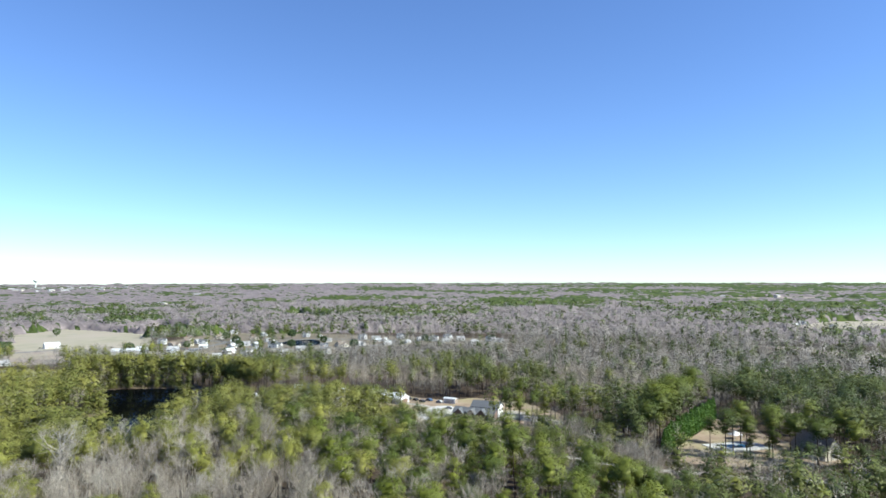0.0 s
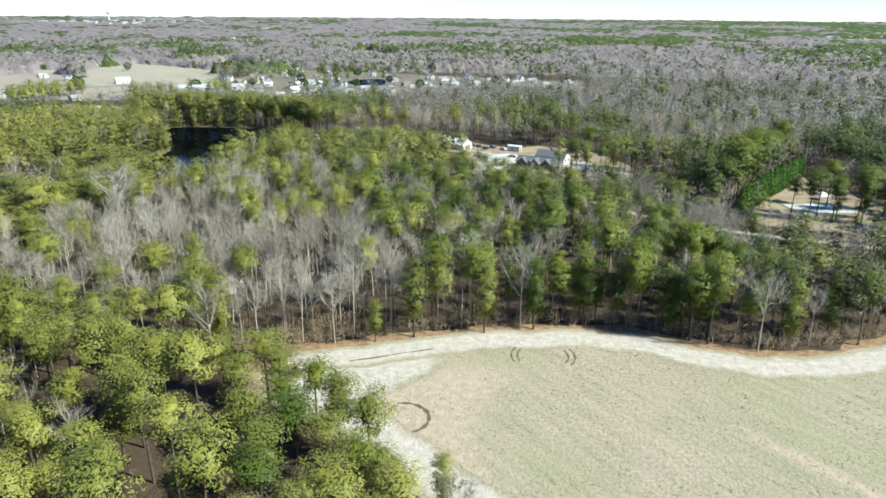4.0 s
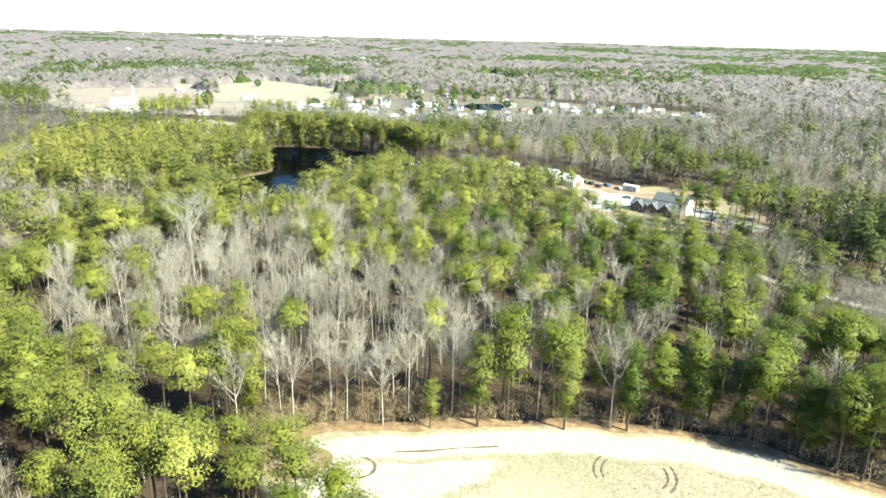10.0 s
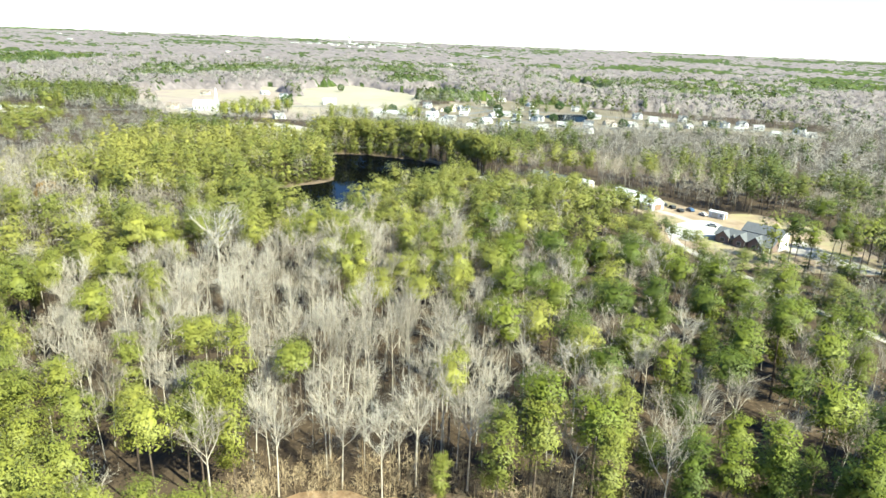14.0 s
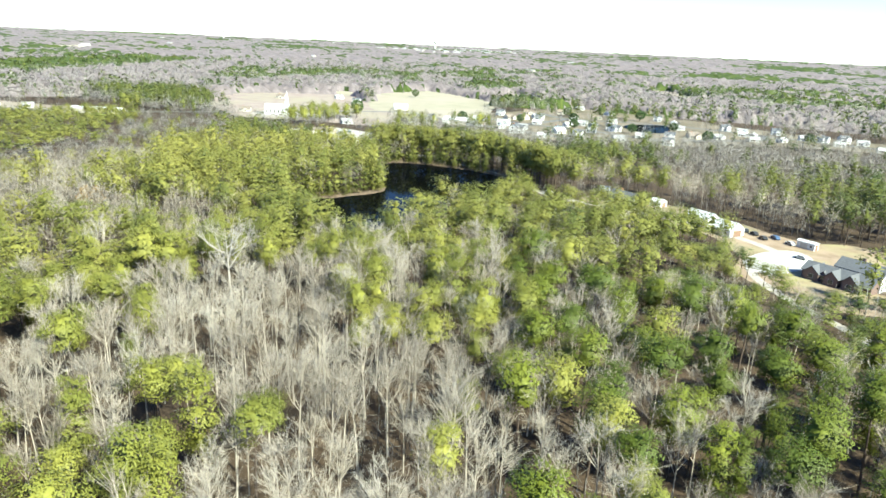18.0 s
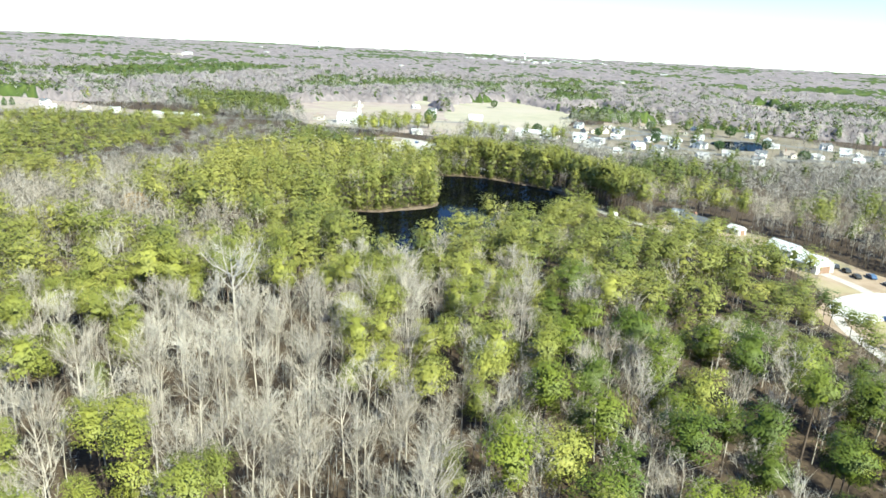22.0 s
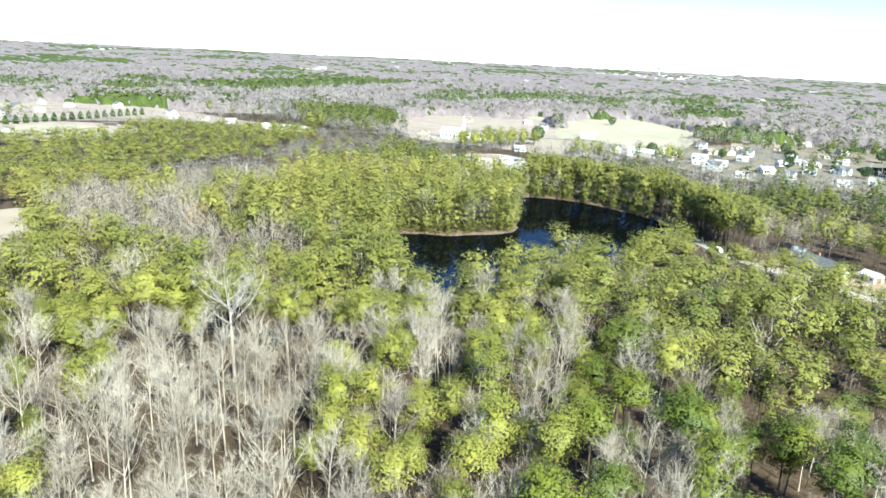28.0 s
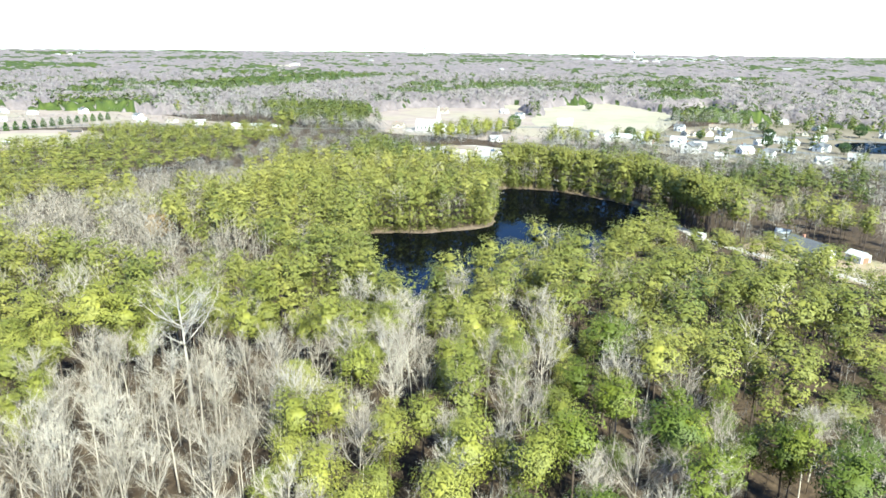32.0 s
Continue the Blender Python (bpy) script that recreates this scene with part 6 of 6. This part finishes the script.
round_tree(pose(-404, 632, 0), 1.2, M_darkleaf, "dark round evergreen tree at the meadow's edge")
round_tree(pose(-330, 850, 0), 1.3, M_darkleaf, "dark round evergreen tree on the north lawn")
round_tree(pose(-242, 254, 0), 0.95, M_rust, "young oak still holding rust-orange leaves", "oak_tree")
for x, y, s in [(-205, 690, 0.8), (-222, 735, 0.9), (-260, 695, 0.7), (-155, 700, 0.8), (-90, 690, 0.9), (-130, 745, 0.8), (-180, 815, 1.0), (-250, 790, 0.9), (-20, 760, 0.8), (-300, 655, 0.9), (-480, 850, 0.9)]:
    round_tree(pose(x, y, 0), s, M_darkleaf, "rounded dark evergreen tree between the houses")

# single pines of the yards, the dam and the open lots
SPOTS = [(106, 274), (111, 271), (116, 276), (121, 272), (131, 277), (136, 283), (140, 290), (128, 268), (30, 330), (36, 326), (43, 334), (50, 340), (56, 344), (48, 352), (40, 360), (60, 350), (66, 345),
         (-392, 526), (-380, 530), (-384, 544), (-382, 551), (-390, 560), (-387, 577), (-380, 568), (-383, 589), (-390, 598), (-387, 609), (-403, 565), (-407, 587), (-398, 575), (-301, 568), (-292, 574), (-291, 590), (-318, 601), (-264, 620), (-257, 623), (-268, 632), (-395, 535), (-388, 540), (-378, 558), (-392, 571), (-394, 585), (-380, 600), (-400, 596), (-410, 575), (-386, 522), (-376, 580), (-297, 581), (-308, 575), (-311, 590), (-306, 560), (-322, 585), (-330, 596)]
far_pine = grow("pine_tree", pine_shape(61, 18, 26, 0.85, 0.22, 4.4, 14.5, 6, 1.9, 0.4), (M_pine_bark, M_needles), ("", "clumped green needles"), "low round pine standing free on open ground", "pine tree", "pines on open ground")
far_pine.matrix_world = pose(-399, 548, 0)
for k, (x, y) in enumerate(SPOTS):
    m = pose(x, y, 0, 0, 0, 77 * k)
    ob = copy_thing(green_pines[(0, 2, 5, 4)[k % 4]] if x > -100 else far_pine, m)
    s = (0.75 if x > -100 else 0.85) + 0.25 * ((k * 37) % 10) / 10
    w = s * 1.15
    ob.matrix_basis = m @ Matrix.Diagonal((w, w, s, 1))
    tagged(ob, "pine standing free on open ground", group="pines on open ground")
# tall broad pines behind the hedge and round the cream house
for k, (x, y) in enumerate([(84, 283), (91, 293), (95, 302), (101, 312), (107, 322), (113, 331), (119, 341), (126, 350), (98, 318), (108, 336), (117, 354), (130, 360), (136, 266), (146, 262), (138, 274), (156, 268), (140, 258), (152, 256), (150, 284), (126, 292), (118, 268)]):
    m = pose(x, y, 0, 0, 0, 131 * k)
    ob = copy_thing(green_pines[(0, 5, 2, 3)[k % 4]], m)
    s = (1.0 if k < 12 else 0.78) + 0.03 * (k * 5 % 7)
    ob.matrix_basis = m @ Matrix.Diagonal((s * 1.25, s * 1.25, s, 1))
    tagged(ob, "tall broad pine behind the cypress hedge" if k < 12 else "green pine leaning over the pool yard", group="pines of the pool yard")
for k in range(17):
    f = k / 16
    m = pose(-640 - 60 * f, 255 + 125 * f, 0)
    ob = copy_thing(proto, m)
    ob.matrix_basis = m @ Matrix.Diagonal((1.6, 1.6, 0.75, 1))
    tagged(ob, "small conifer in a row by the ball field", "conifer", "row of small conifers")


def dugout(x, y, a, w, m_roof, label):
    ob = thing("dugout", pose(x, y, 0.08, 0, 0, a), label, "shelter", "ball field shelters")
    part("roof", box(-w / 2, w / 2, -2, 2, 2.6, 2.8, 0.03), m_roof, ob)
    part("wall", box(-w / 2 + 0.2, w / 2 - 0.2, 1.6, 1.85, 0, 2.6), M_cream, ob)
    for sx in (-w / 2 + 0.3, 0, w / 2 - 0.3):
        part("post", box(sx - 0.08, sx + 0.08, -1.8, -1.64, 0, 2.6), M_wood, ob)


dugout(-558, 268, 20, 8, M_metal, "small ball field shelter with a pale roof")
dugout(-612, 326, 60, 12, M_shingle_brown, "brown-roofed ball field dugout")
dugout(-596, 250, 10, 14, M_shingle_brown, "long brown-roofed ball field dugout")
shed(pose(-568, 245, 0.08, 0, 0, 20), 8, 5, 2.8, 1.4, M_white, M_metal, "small white ball field hut")


def far_house(m, w, dpt, h, label):
    ob = thing("building", m, label, "building", "far town buildings")
    part("wall", gable_walls(-w / 2, w / 2, -dpt / 2, dpt / 2, h, h * 0.35), M_cream, ob)
    part("roof", gable_roof(bmesh.new(), -w / 2, w / 2, -dpt / 2, dpt / 2, h, h * 0.35, 0.8, 0.5), M_shingle_pale, ob)
    for k in (-0.3, 0, 0.3):
        part("window", box(w * k - 1.2, w * k + 1.2, -dpt / 2 - 0.15, -dpt / 2 + 0.1, h * 0.4, h * 0.7), M_glass, ob)
    return ob


far_proto = [far_house(pose(-1600, 2900, float(rise(-1600, 2900)), 0, 0, 20), 16, 11, 8, "pale building in the distant town"), far_house(pose(-1750, 3050, float(rise(-1750, 3050)), 0, 0, 60), 24, 13, 8.5, "long pale building in the distant town")]
g = random.Random(8)
for k in range(46):
    f = g.random()
    x, y = -1500 - 620 * g.random() - 60 * f, 2850 + 850 * f + 60 * g.random()
    copy_thing(far_proto[k % 2], pose(x, y, float(rise(x, y)), 0, 0, g.uniform(0, 180)))
for x, y in [(-3500, 1050), (-3600, 1130), (-3720, 1200), (-3800, 1240), (-3000, 2400), (-2850, 2700), (-2300, 1900), (-1400, 1700), (-1950, 1330), (-2050, 1400), (900, 2200), (1100, 2250), (-2700, 3350), (-2900, 3200), (-900, 2500), (-1100, 1500), (-700, 1700)]:
    copy_thing(far_proto[g.randint(0, 1)], pose(x, y, float(rise(x, y)), 0, 0, g.uniform(0, 180)))


def water_tower(x, y, s, label):
    z = float(rise(x, y))
    ob = thing("water_tower", pose(x, y, z), label, "water tower", "water towers")
    bm = bmesh.new()
    prof = [(0, 0.0), (3.5, 0), (3.0, 3), (2.4, 28), (4, 30), (8.5, 33), (9.6, 36.5), (8.6, 40), (5, 42.6), (0, 43.5)]
    tube(bm, [(0, 0, q * s) for _, q in prof[1:-1]], [r * s for r, _ in prof[1:-1]], 20)
    part("tank", bm, M_white, ob)
    bm = bmesh.new()
    tube(bm, [(0, 0, 42.4 * s), (0, 0, 46 * s)], [0.4 * s, 0.2 * s], 6)
    part("mast", bm, M_metal, ob)


water_tower(-2060, 3450, 1.2, "tall white water tower in the distance")
water_tower(-3300, 3060, 1.3, "distant white water tower on the horizon")

# tufts of dry grass on the field
g3 = np.random.default_rng(21)
gx, gy = g3.uniform(-45, 110, 9000), g3.uniform(80, 175, 9000)
ok = inside(gx, gy, FIELD) & ~near_line(gx, gy, EDGE, 9.5)
keep = np.array([noise.noise((a * 0.08, b * 0.08, 4)) for a, b in zip(gx, gy)]) > -0.15
gx, gy = gx[ok & keep], gy[ok & keep]
shapes = [twig_tris(g4.normal(0, 0.12, (7, 3)) * (1, 1, 0), g4.normal(0, 0.22, (7, 3)) * (1, 1, 0) + (0, 0, 0.35), 0.09, g4) for g4 in (np.random.default_rng(k) for k in range(4))]
merged("grass_tufts", shapes, gx, gy, g3.uniform(0.35, 0.85, len(gx)), g3.uniform(0, 6.28, len(gx)), g3.uniform(0, 1, len(gx)), M_grass, "tufts of dry straw-coloured grass in the field", "grass")
